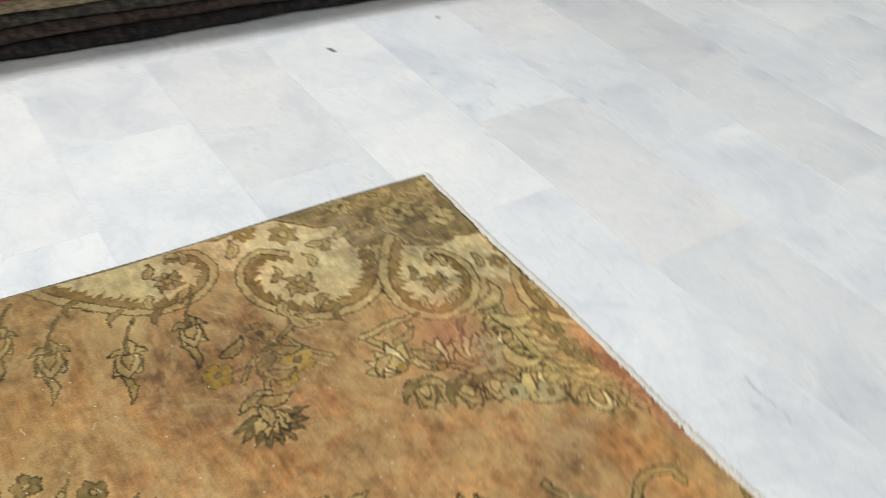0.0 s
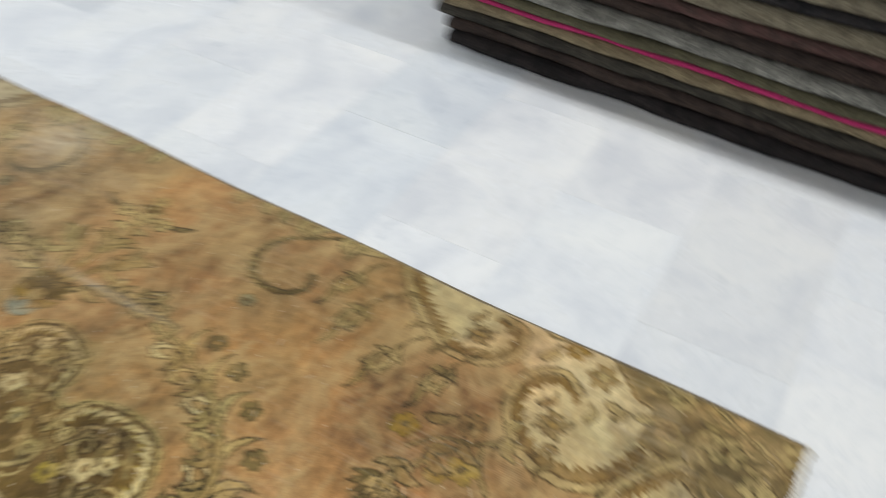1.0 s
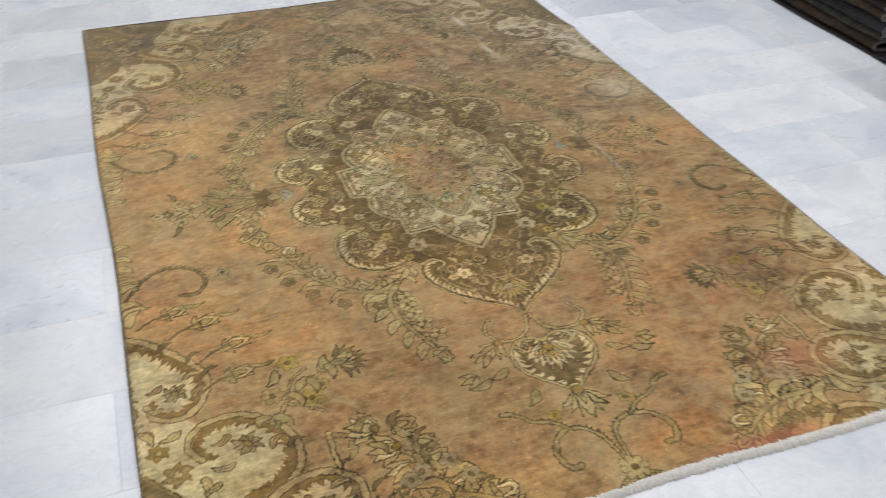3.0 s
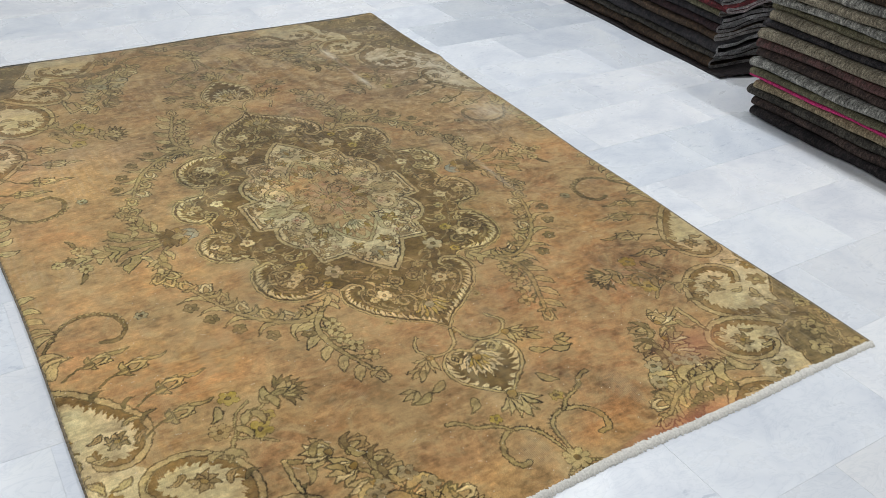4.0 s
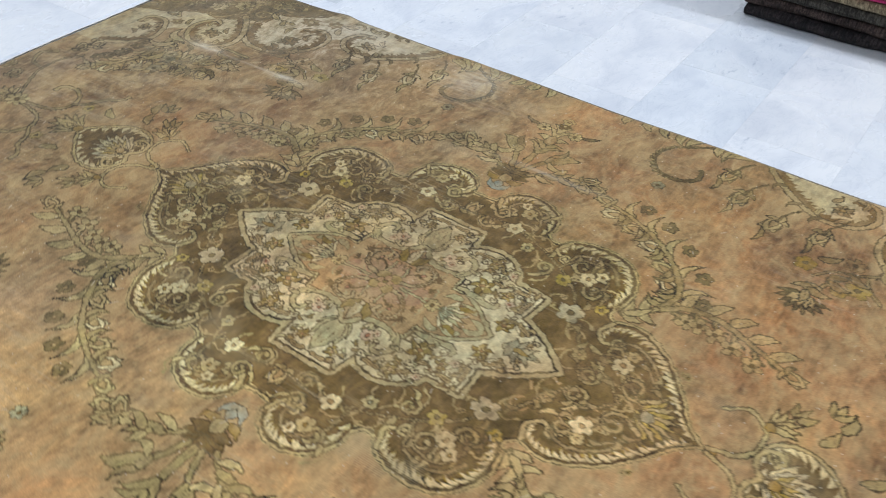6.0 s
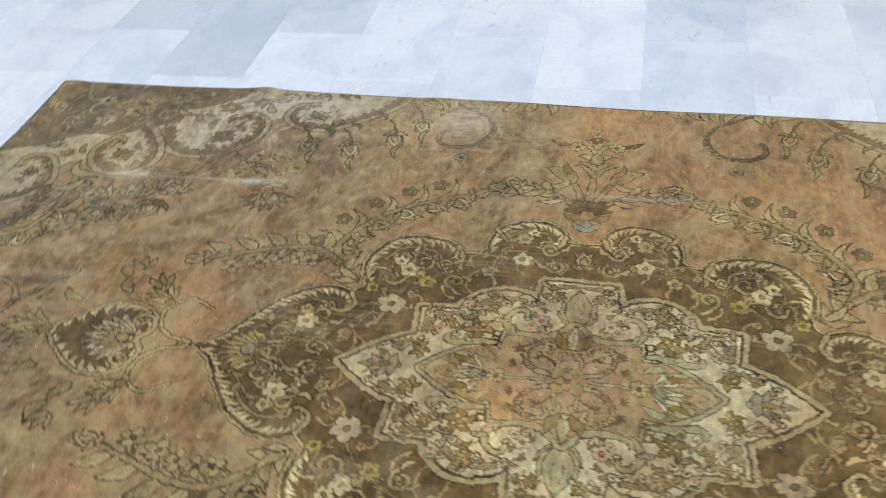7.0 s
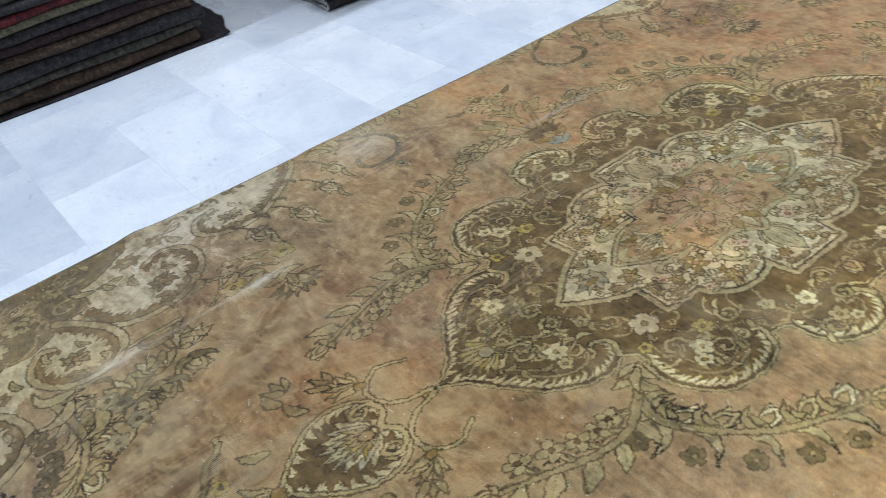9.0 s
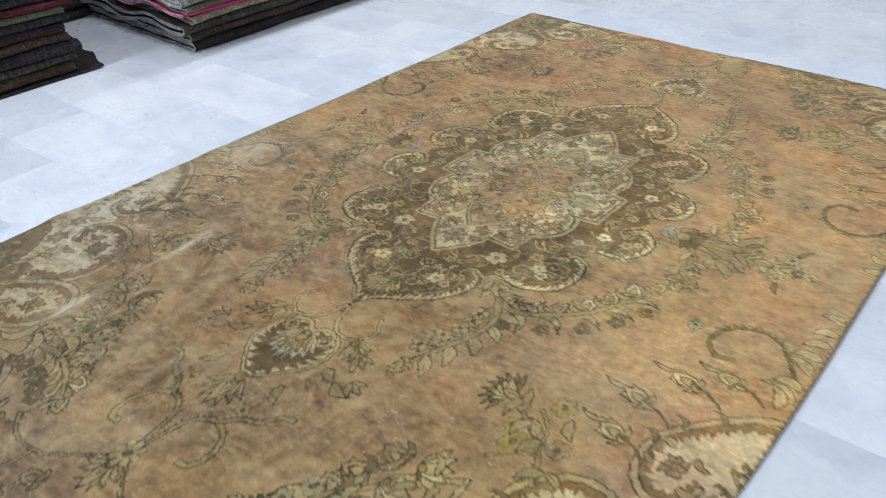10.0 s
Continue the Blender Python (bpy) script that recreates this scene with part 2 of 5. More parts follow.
def flower(at, r, petals=6, color=CREAM, heart=GOLD, turn=0.0, rim=0.003):
    spots = [turn + 2 * math.pi * k / petals for k in range(petals)]
    wide = min(0.38, 1.9 / petals) * r
    for reach, grow, c in ((1.0, rim, DARK), (1.0, 0.0, color)):
        for a in spots:
            p = (at[0] + 0.2 * r * math.cos(a), at[1] + 0.2 * r * math.sin(a))
            q = (at[0] + (reach * r - wide) * math.cos(a), at[1] + (reach * r - wide) * math.sin(a))
            if grow or c is color:
                stroke([p, q], 0.45 * wide + 0.6 * grow, c, wide + 0.6 * grow, rim=0, n=3)
    dot(at, 0.22 * r, heart, 0.002)


def bud(at, angle, size, color=PALE, heart=TAN):
    """A tulip-like bud of three petals on a sepal."""
    for da, k in ((0.42, 0.86), (-0.42, 0.86), (0, 0.92)):
        leaf(at, angle + da, size * k, size * 0.30, color, bend=0.25 * (-1 if da > 0 else 1) if da else 0.0)
    leaf(at, angle, size * 0.6, size * 0.15, heart, bend=0)
    for s in (1, -1):
        leaf(at, angle + s * 1.5, size * 0.5, size * 0.11, SAGE, bend=0.5 * s)


def fan(at, angle, size, color=CREAM, petals=7, spread=1.25, ground=None):
    """A palmette: petals spread like a fan."""
    if ground:
        dot((at[0] + 0.45 * size * math.cos(angle), at[1] + 0.45 * size * math.sin(angle)), size * 0.62, ground)
    for k in range(petals):
        da = spread * (2 * k / (petals - 1) - 1)
        leaf(at, angle + da, size * (1 - 0.22 * abs(da) / spread), size * 0.105, color, bend=0.12 * (1 if da < 0 else -1))
    dot(at, size * 0.14, GOLD)


def along(line, s):
    i = min(len(line) - 2, int(s * (len(line) - 1)))
    return line[i], math.atan2(*(line[i + 1] - line[i])[::-1])


def spray(stem, n=7, size=0.05, color=SAGE, start=0.12, kinds=("leaf", "leaf"), tip=True):
    """A stem with one kind of thing to its left, one to its right, and a bud at its tip."""
    line = curve(stem, 12)
    for side, kind in zip((1, -1), kinds):
        for k in range(n):
            at, ang = along(line, start + (0.95 - start) * (k + (0.0 if side > 0 else 0.45)) / n)
            out = ang + side * 1.05
            if kind == "leaf":
                leaf(tuple(at), ang + side * 0.75, size * (1.0 - 0.03 * k), size * 0.15, color, bend=0.45 * side, vein=size > 0.05)
            elif kind == "cup":
                c = at + 0.30 * size * np.array((math.cos(out), math.sin(out)))
                leaf(tuple(at), ang + side * 1.7, size * 0.9, size * 0.12, color, bend=0.6 * side)
                bud(tuple(c), ang + side * 0.65, size * 0.85, CREAM if k % 2 else PALE)
            elif kind == "finger":
                leaf(tuple(at), ang + side * 0.85, size * 1.45, size * 0.14, PALE, bend=-0.5 * side)
                c = at + 0.98 * size * np.array((math.cos(ang + side * 1.25), math.sin(ang + side * 1.25)))
                flower(tuple(c), size * 0.34, 5, OLIVE, TAN, rim=0.003)
            elif kind == "floret":
                c = at + 0.85 * size * np.array((math.cos(out), math.sin(out)))
                leaf(tuple(at), ang + side * 0.5, size * 0.8, size * 0.10, color, bend=0.5 * side)
                stroke([tuple(at), tuple(c)], 0.003, color, rim=0.0022)
                flower(tuple(c), size * 0.40, 4, PALE, BROWN, ang, 0.0034)
            elif kind == "drop":
                c = at + 0.18 * size * np.array((math.cos(out), math.sin(out)))
                leaf(tuple(at), ang + side * 0.4, size * 1.0, size * 0.09, OLIVE, bend=-0.6 * side, rim=0)
                leaf(tuple(c), ang + side * 0.9, size * 1.0, size * 0.22, PALE, bend=0.15 * side, vein=True)
    stroke(stem, 0.0085, color, 0.0045, rim=0.0026)
    if tip:
        bud(tuple(line[-1]), along(line, 0.97)[1], size * 0.8)


def inside(poly):
    """Cover of a closed outline over the whole quarter, and its window."""
    p = np.array(poly, float)
    box = window(p.min(0), p.max(0), 0.004)
    a, b, c, d = box
    u, v = UU[a:b][None, :], VV[c:d][:, None]
    odd = np.zeros((d - c, b - a), bool)
    for (u0, v0), (u1, v1) in zip(p, np.roll(p, -1, 0)):
        if v0 != v1:
            odd ^= ((v0 > v) != (v1 > v)) & (u < (u1 - u0) * (v - v0) / (v1 - v0) + u0)
    return box, odd.astype(np.float32)


def fill(poly, color):
    box, cover = inside(poly)
    over(box, cover, color)


def feathers(line, side, length, color, step=0.011, width=0.0042, lean=0.9, rim=0.0):
    """Flame teeth along a line, on one side of it, leaning forward."""
    p = curve(line, 16)
    d = np.r_[0, np.cumsum(np.hypot(*np.diff(p, axis=0).T))]
    for s in np.arange(step / 2, d[-1], step):
        at = np.array([np.interp(s, d, p[:, 0]), np.interp(s, d, p[:, 1])])
        to = np.array([np.interp(s + 0.004, d, p[:, 0]), np.interp(s + 0.004, d, p[:, 1])])
        ang = math.atan2(*(to - at)[::-1])
        k = 0.55 + 0.45 * math.sin(math.pi * min(1.0, s / d[-1] + 0.1))
        uneven = math.sin(997 * s + 31 * at[0])
        leaf(tuple(at), ang + side * (lean + 0.14 * uneven), length * k * (1 + 0.16 * math.sin(613 * s)), width * (1 + 0.15 * uneven), color, bend=-0.35 * side, rim=rim)


def spiral(at, r, turn, sense, color, width=0.0035, turns=1.35, rim=0.003):
    pts = [(at[0] + r * (1 - 0.75 * t) * math.cos(turn + sense * 2 * math.pi * turns * t), at[1] + r * (1 - 0.75 * t) * math.sin(turn + sense * 2 * math.pi * turns * t)) for t in np.linspace(0, 1, 10)]
    stroke(pts, width, color, width * 0.8, rim=rim, n=5)
    dot(pts[-1], width * 1.5, color, rim)


PI = math.pi


def tendrils(poly, seed, count, lengths, width, colors, rim, rim_color=DARK, blossoms=0.55):
    """Curling stems with leaf tips that cover a ground like filigree."""
    rng = random.Random(seed)
    p = np.array(poly)
    lo, hi = np.maximum(p.min(0), 0.0), p.max(0)
    done, starts = 0, []
    for _ in range(count * 14):
        at = (rng.uniform(lo[0], hi[0]), rng.uniform(lo[1], hi[1]))
        odd = False
        for (u0, v0), (u1, v1) in zip(p, np.roll(p, -1, 0)):
            if (v0 > at[1]) != (v1 > at[1]) and at[0] < (u1 - u0) * (at[1] - v0) / (v1 - v0) + u0:
                odd = not odd
        if not odd or any(math.hypot(at[0] - q[0], at[1] - q[1]) < 0.36 * lengths[0] for q in starts):
            continue
        starts.append(at)
        length, ang, curl = rng.uniform(*lengths), rng.uniform(0, 2 * PI), rng.choice((1, -1)) * rng.uniform(1.6, 4.2)
        pts, (u, v) = [at], at
        for k in range(6):
            ang += curl / 6 * (0.5 + k / 5)
            u, v = u + length / 6 * math.cos(ang), v + length / 6 * math.sin(ang)
            pts.append((u, v))
        c = rng.choice(colors)
        stroke(pts, width, c, width * 0.7, rim=rim, n=4, rim_color=rim_color)
        if rng.random() < blossoms:
            flower(pts[-1], width * rng.uniform(2.6, 3.6), 5, rng.choice(colors), rng.choice((TAN, GOLD)), ang, rim)
        else:
            leaf(pts[-1], ang, width * 4.5, width * 1.3, c, 0.3, rim=rim, rim_color=rim_color)
        leaf(pts[2], ang - curl * 0.4, width * 5, width * 1.2, c, 0.4, rim=rim, rim_color=rim_color)
        done += 1
        if done >= count:
            break


# border ground, scrolls and corner
SCROLL3 = [(1.05, 0.53), (0.965, 0.565), (0.885, 0.645), (0.826, 0.735), (0.835, 0.815), (0.885, 0.858), (0.945, 0.845), (0.96, 0.80)]
SCROLL2 = [(0.80, 1.165), (0.725, 1.135), (0.675, 1.07), (0.675, 0.99), (0.715, 0.93), (0.78, 0.89), (0.855, 0.898), (0.893, 0.95), (0.868, 1.0)]
SCROLL1 = [(0.815, 1.205), (0.777, 1.172), (0.725, 1.135), (0.666, 1.115), (0.61, 1.124), (0.57, 1.168), (0.583, 1.24), (0.636, 1.28), (0.69, 1.282), (0.735, 1.255), (0.722, 1.23)]
SCROLL0 = [(0.39, 1.45), (0.43, 1.385), (0.46, 1.352), (0.51, 1.328), (0.572, 1.34), (0.625, 1.375), (0.638, 1.41), (0.625, 1.445), (0.585, 1.45)]
GROUND = [(1.08, 0.56), *map(tuple, curve(SCROLL3[:6])), *map(tuple, curve(SCROLL2[6:0:-1])), *map(tuple, curve(SCROLL1[1:8])), (0.60, 1.335), *map(tuple, curve(SCROLL0[3::-1])), (0.38, 1.76), (1.08, 1.76)]
BARK = srgb(126, 100, 54)
fill(GROUND, srgb(188, 173, 130))
CORNER = [(1.08, 0.97), (0.985, 1.006), (0.933, 1.068), (0.909, 1.096), (0.900, 1.134), (0.814, 1.131), (0.806, 1.22), (0.777, 1.218), (0.745, 1.27), (0.755, 1.32), (0.74, 1.37), (0.69, 1.43), (0.66, 1.50), (0.62, 1.55), (0.6, 1.62), (0.6, 1.8), (1.08, 1.8)]
fill(CORNER, srgb(122, 103, 64))
tendrils([(1.02, 1.04), (0.95, 1.09), (0.91, 1.15), (0.83, 1.16), (0.80, 1.26), (0.76, 1.38), (0.68, 1.52), (0.66, 1.68), (1.02, 1.68)], 5, 46, (0.06, 0.11), 0.0034, [TAN, PALE, SAGE, TAN], 0.0, blossoms=0.4)
for p, r in (((0.88, 1.265), 0.034), ((0.825, 1.33), 0.032), ((0.95, 1.17), 0.026), ((0.93, 1.37), 0.028)):
    flower(p, r, 6, PALE, BROWN, 0.3, 0.0028)
for k in range(14):
    leaf((1.0 - 0.026 * k, 1.10 + 0.040 * k), 2.4 + 0.8 * (-1) ** k, 0.034, 0.0065, (PALE, SAGE)[k % 2], 0.4, rim=0.0022)
stroke([(1.02, 1.09), (0.967, 1.22), (0.915, 1.317), (0.84, 1.43), (0.74, 1.55)], 0.0034, PALE, rim=0.0022)
for a, b in zip(CORNER[1:12], CORNER[2:13]):
    stroke([a, b], 0.0046, TAN, rim=0.0)
    stroke([a, b], 0.0020, DARK, rim=0.0)
# flowers and short outlined leaves on the cream between the scrolls
tendrils([(1.02, 0.62), (0.95, 0.66), (0.9, 0.72), (0.97, 0.9), (0.93, 1.0), (1.0, 0.98)], 11, 9, (0.05, 0.08), 0.0030, [SAGE, OLIVE, TAN], 0.0018)
for p, r, c in (((0.954, 0.949), 0.026, GOLD), ((0.921, 1.022), 0.034, MID), ((0.968, 0.72), 0.026, GOLD), ((0.93, 0.665), 0.022, TAN), ((0.65, 1.35), 0.022, MID)):
    for k in range(6):
        leaf(p, 1.05 * k + 9 * r, r, r * 0.30, c, 0.2, rim=0.0024, rim_color=BARK)
    dot(p, r * 0.25, PALE, 0.002)
for p, a, n in (((0.765, 1.084), 0.8, 0.045), ((0.817, 1.095), 2.0, 0.045), ((0.871, 1.052), 1.6, 0.05), ((0.902, 0.899), 0.4, 0.05), ((0.867, 1.115), 0.9, 0.05), ((0.84, 1.075), 0.4, 0.035), ((0.985, 0.88), 2.0, 0.05), ((0.99, 0.80), 1.2, 0.045), ((0.68, 1.37), 0.6, 0.045), ((0.655, 1.31), 0.2, 0.04), ((0.69, 1.39), 1.8, 0.035)):
    leaf(p, a, n, n * 0.17, PALE, 0.25, rim=0.0034, vein=True)
for chain, eye, big, side in ((SCROLL3, (0.895, 0.775), 0.05, -1), (SCROLL2, (0.77, 0.985), 0.058, 1), (SCROLL1, (0.655, 1.205), 0.05, -1), (SCROLL0, (0.56, 1.40), 0.04, 1)):
    loop = [*map(tuple, curve(chain))]
    fill(loop, srgb(188, 173, 127))
    inner = [tuple(np.array(p) + 0.15 * (np.array(eye) - p)) for p in chain]
    stroke(inner, 0.0125, BARK, 0.0075, rim=0.0)
    feathers(inner, side, 0.036, BARK, 0.016, 0.0066, 1.0, 0.0)
    stroke(chain, 0.0085, srgb(166, 147, 98), 0.006, rim=0.0036, rim_color=srgb(92, 72, 36))
    # a many-petalled flower and a few leaves inside
    for k in range(8):
        leaf(eye, 0.785 * k + big * 30, big * (0.62 if k % 2 else 0.5), big * 0.14, (TAN, MID)[k % 2], 0.25, rim=0.0030)
    dot(eye, big * 0.13, GOLD, 0.0024)
    for k, (d, da) in enumerate(((1.05, 0.9), (0.95, 2.6), (1.0, 4.2), (0.9, 5.4))):
        at = (eye[0] + big * d * math.cos(da), eye[1] + big * d * math.sin(da))
        leaf(at, da + (1.3 if k % 2 else -1.0), big * 0.75, big * 0.13, (PALE, TAN)[k % 2], 0.4, rim=0.0030, vein=True)

# hook and tendrils at the long edge
stroke([(1.0, 0.43), (0.96, 0.365), (0.915, 0.30), (0.855, 0.28), (0.795, 0.31), (0.775, 0.375), (0.805, 0.42), (0.845, 0.415)], 0.003, OLIVE, 0.0055, rim=0.003)
feathers([(0.915, 0.30), (0.855, 0.28), (0.795, 0.31), (0.775, 0.375), (0.805, 0.42)], 1, 0.02, BROWN, 0.014, 0.0036, 0.9)
feathers([(0.965, 0.36), (0.915, 0.292), (0.85, 0.272), (0.785, 0.305), (0.768, 0.36)], -1, 0.018, SAGE, 0.02, 0.003, 0.9, 0.002)
flower((0.725, 0.345), 0.018, 6, BLUE, BROWN)
for a, b, c in (((1.0, 0.30), 2.9, 0.06), ((1.0, 0.36), 3.6, 0.07), ((1.0, 0.24), 2.6, 0.055), ((1.0, 0.47), 3.5, 0.085), ((0.98, 0.50), 4.2, 0.07), ((1.0, 0.19), 2.7, 0.05), ((1.0, 0.42), 3.1, 0.06), ((1.0, 0.14), 3.3, 0.05)):
    leaf(a, b, c, 0.013, PALE, 0.35, vein=True)
for at, ang, s in (((0.885, 0.485), 3.35, 0.055), ((0.815, 0.545), 3.35, 0.062), ((0.755, 0.655), 3.4, 0.062), ((0.765, 0.765), 3.3, 0.058)):
    leaf((at[0] - 0.8 * s * 0.98, at[1] - 0.02), ang - 0.15, s * 0.95, 0.0055, SAGE, -0.3)
    bud(at, ang, s * 0.98, PALE)
    leaf(at, ang + PI, s * 0.5, s * 0.14, SAGE, 0.3)
    stroke([at, (at[0] + 0.04, at[1] + 0.01), (at[0] + 0.075, at[1] + 0.035)], 0.0022, OLIVE, rim=0.0015)
for at, ang in (((0.86, 0.68), 3.9), ((0.92, 0.62), 3.8), ((0.83, 0.74), 3.6), ((0.70, 0.95), 3.9), ((0.69, 1.02), 3.4), ((0.55, 1.2), 3.7), ((0.60, 1.13), 4.1)):
    leaf(at, ang, 0.045, 0.006, OLIVE, 0.5, rim=0.0015)

# palmette with yellow flowers beside the scrolls
stroke([(0.70, 0.96), (0.665, 0.895), (0.60, 0.84), (0.53, 0.80)], 0.0042, SAGE, rim=0.0025)
stroke([(0.665, 0.895), (0.64, 0.83), (0.60, 0.795)], 0.003, SAGE, rim=0.002)
stroke([(0.66, 0.90), (0.62, 0.92), (0.585, 0.95)], 0.003, SAGE, rim=0.002)
flower((0.69, 0.865), 0.026, 6, TAN, BROWN)
for p, r in (((0.605, 0.895), 0.030), ((0.635, 0.765), 0.027), ((0.575, 0.86), 0.02)):
    flower(p, r, 5, YELLOW, OLIVE, rim=0.002)
for p, a in (((0.63, 0.86), 3.9), ((0.60, 0.835), 1.8), ((0.56, 0.82), 4.4), ((0.65, 0.87), 2.0), ((0.67, 0.79), 1.0), ((0.55, 0.81), 4.6), ((0.55, 0.80), 1.7), ((0.70, 0.93), 2.4)):
    leaf(p, a, 0.05, 0.010, SAGE, 0.3)
for k in range(9):
    leaf((0.515, 0.797), PI + 0.05 + 0.36 * (k - 4), 0.062, 0.0085, OLIVE, 0.1, rim=0.003)
for k in range(5):
    leaf((0.52, 0.797), PI + 0.05 + 0.42 * (k - 2), 0.046, 0.0095, PALE, 0.0, rim=0.003)
leaf((0.535, 0.797), PI + 0.05, 0.042, 0.010, SAGE, 0.0, vein=True)

# large flower clusters inside the corner scrolls
stroke([(0.600, 1.115), (0.602, 1.075), (0.598, 1.015)], 0.0035, PALE, 0.006, rim=0.0033)
stroke([(0.588, 1.021), (0.54, 1.045), (0.489, 1.070), (0.462, 1.115), (0.43, 1.155), (0.40, 1.205)], 0.0050, SAGE, 0.004, rim=0.0030)
for p, a, s in (((0.500, 1.035), 5.9, 0.064), ((0.470, 1.100), 0.0, 0.064), ((0.452, 1.165), 0.5, 0.064)):
    for k in (0, 4, 1, 3, 2):
        leaf(p, a + 0.42 * (k - 2), s, s * 0.20, (PALE, CREAM)[k % 2], 0.0, rim=0.0036)
    dot(p, s * 0.14, GOLD, 0.0026)
for p, a in (((0.455, 1.045), 3.3), ((0.425, 1.105), 3.0), ((0.412, 1.165), 3.6)):
    bud(p, a, 0.058, TAN, PALE)
    leaf(p, a + 0.9, 0.05, 0.0075, OLIVE, 0.5)
    leaf(p, a - 0.9, 0.05, 0.0075, SAGE, -0.5)
for p, a in (((0.535, 1.030), 3.9), ((0.52, 1.075), 2.2), ((0.44, 1.135), 1.4), ((0.56, 1.055), 1.2)):
    leaf(p, a, 0.05, 0.0080, SAGE, 0.4, rim=0.0030)
for p, a in (((0.215, 0.965), 0.2), ((0.165, 0.902), 0.4)):
    for da in (-0.6, 0.0, 0.6):
        leaf(p, a + da, 0.042, 0.0070, SAGE, 0.3 * da, rim=0.0034)
spray([(0.56, 1.275), (0.49, 1.265), (0.40, 1.265), (0.33, 1.29), (0.27, 1.33)], n=6, size=0.062, kinds=("cup", "finger"))
for p, a in (((0.53, 1.25), 1.9), ((0.46, 1.22), 2.4), ((0.39, 1.215), 2.9), ((0.56, 1.24), 0.8)):
    leaf(p, a, 0.08, 0.012, PALE, 0.6, rim=0.004)
for p in ((0.44, 1.185), (0.37, 1.175), (0.34, 1.225), (0.47, 1.20)):
    flower(p, 0.024, 5, BLUE, OLIVE, rim=0.002)

# scroll pair and tendrils of the ends
for pts, w0, w1 in (([(0.005, 1.335), (0.01, 1.27), (0.025, 1.215), (0.065, 1.185), (0.115, 1.20), (0.14, 1.245), (0.13, 1.285), (0.105, 1.29)], 0.003, 0.0065), ([(0.075, 1.185), (0.105, 1.155), (0.15, 1.135), (0.175, 1.105), (0.205, 1.095)], 0.003, 0.005)):
    feathers(pts, -1, 0.020, DARK, 0.012, 0.003, 0.8)
    stroke(pts, w0, SAGE, w1, rim=0.003)
stroke([(0.02, 1.345), (0.10, 1.40), (0.17, 1.43), (0.25, 1.43), (0.30, 1.40)], 0.0035, SAGE, 0.003, rim=0.0025)
stroke([(0.17, 1.43), (0.18, 1.48), (0.23, 1.51), (0.27, 1.48)], 0.0035, SAGE, 0.005, rim=0.0025)
fan((0.0, 1.36), PI / 2, 0.07, PALE, 7, 1.2)
flower((0.0, 1.33), 0.034, 8, PALE, BROWN)
flower((0.09, 1.135), 0.018, 5, YELLOW, OLIVE, rim=0.0015)
for p, a in (((0.08, 1.46), 0.3), ((0.12, 1.52), 1.2), ((0.32, 1.44), 0.5), ((0.06, 1.57), 1.4), ((0.2, 1.58), 0.6), ((0.36, 1.42), 0.2), ((0.02, 1.5), 1.5)):
    bud(p, a, 0.05)

# medallion ground
TIP = [(0.0, 0.768), (0.03, 0.733), (0.10, 0.688), (0.165, 0.63), (0.204, 0.55), (0.19, 0.488), (0.155, 0.475), (0.13, 0.50), (0.145, 0.53)]
LOBE2 = [(0.22, 0.455), (0.26, 0.475), (0.32, 0.475), (0.385, 0.43), (0.40, 0.35), (0.375, 0.28), (0.33, 0.265), (0.315, 0.30)]
LOBE3 = [(0.36, 0.21), (0.405, 0.213), (0.455, 0.19), (0.482, 0.13), (0.47, 0.072), (0.428, 0.043), (0.393, 0.06), (0.40, 0.092)]
MEDALLION = [(-0.02, 0.77), *map(tuple, curve(TIP[:6])), (0.20, 0.47), (0.22, 0.455), *map(tuple, curve(LOBE2[:6])), (0.345, 0.25), (0.365, 0.205), *map(tuple, curve(LOBE3[:6])), (0.40, 0.03), (0.405, -0.02), (-0.02, -0.02)]
for grow, col in ((0.0120, PALE), (0.0100, DARK), (0.0080, PALE), (0.0030, DARK)):
    for chain in (TIP[:7], LOBE2[:7], LOBE3[:7]):
        stroke(chain, grow, col, rim=0, n=16)
    stroke([(0.195, 0.48), (0.215, 0.462), (0.24, 0.465)], grow, col, rim=0)
    stroke([(0.35, 0.262), (0.355, 0.23), (0.375, 0.21)], grow, col, rim=0)
    stroke([(0.41, 0.045), (0.405, 0.0)], grow, col, rim=0)
fill(MEDALLION, BROWN)
for seed, poly, count, keep in ((21, [(0.0, 0.72), (0.08, 0.68), (0.15, 0.58), (0.13, 0.47), (0.0, 0.47)], 40, [(0, 0.70, 0.03), (0.085, 0.585, 0.025)]),
                                (23, [(0.20, 0.42), (0.30, 0.44), (0.36, 0.40), (0.36, 0.31), (0.32, 0.25), (0.34, 0.2), (0.44, 0.18), (0.45, 0.1), (0.38, 0.05), (0.38, 0.0), (0.31, 0.0), (0.31, 0.11), (0.25, 0.25), (0.19, 0.36)], 70, [(0.165, 0.395, 0.03)]),
                                (25, [(0.0, 0.5), (0.14, 0.46), (0.2, 0.44), (0.18, 0.35), (0.09, 0.36), (0.0, 0.47)], 22, [(0.165, 0.395, 0.03)])):
    tendrils(poly, seed, int(count * 0.24), (0.06, 0.11), 0.0030, [TAN, SAGE, PALE], 0.0, srgb(72, 56, 30), blossoms=0.35)
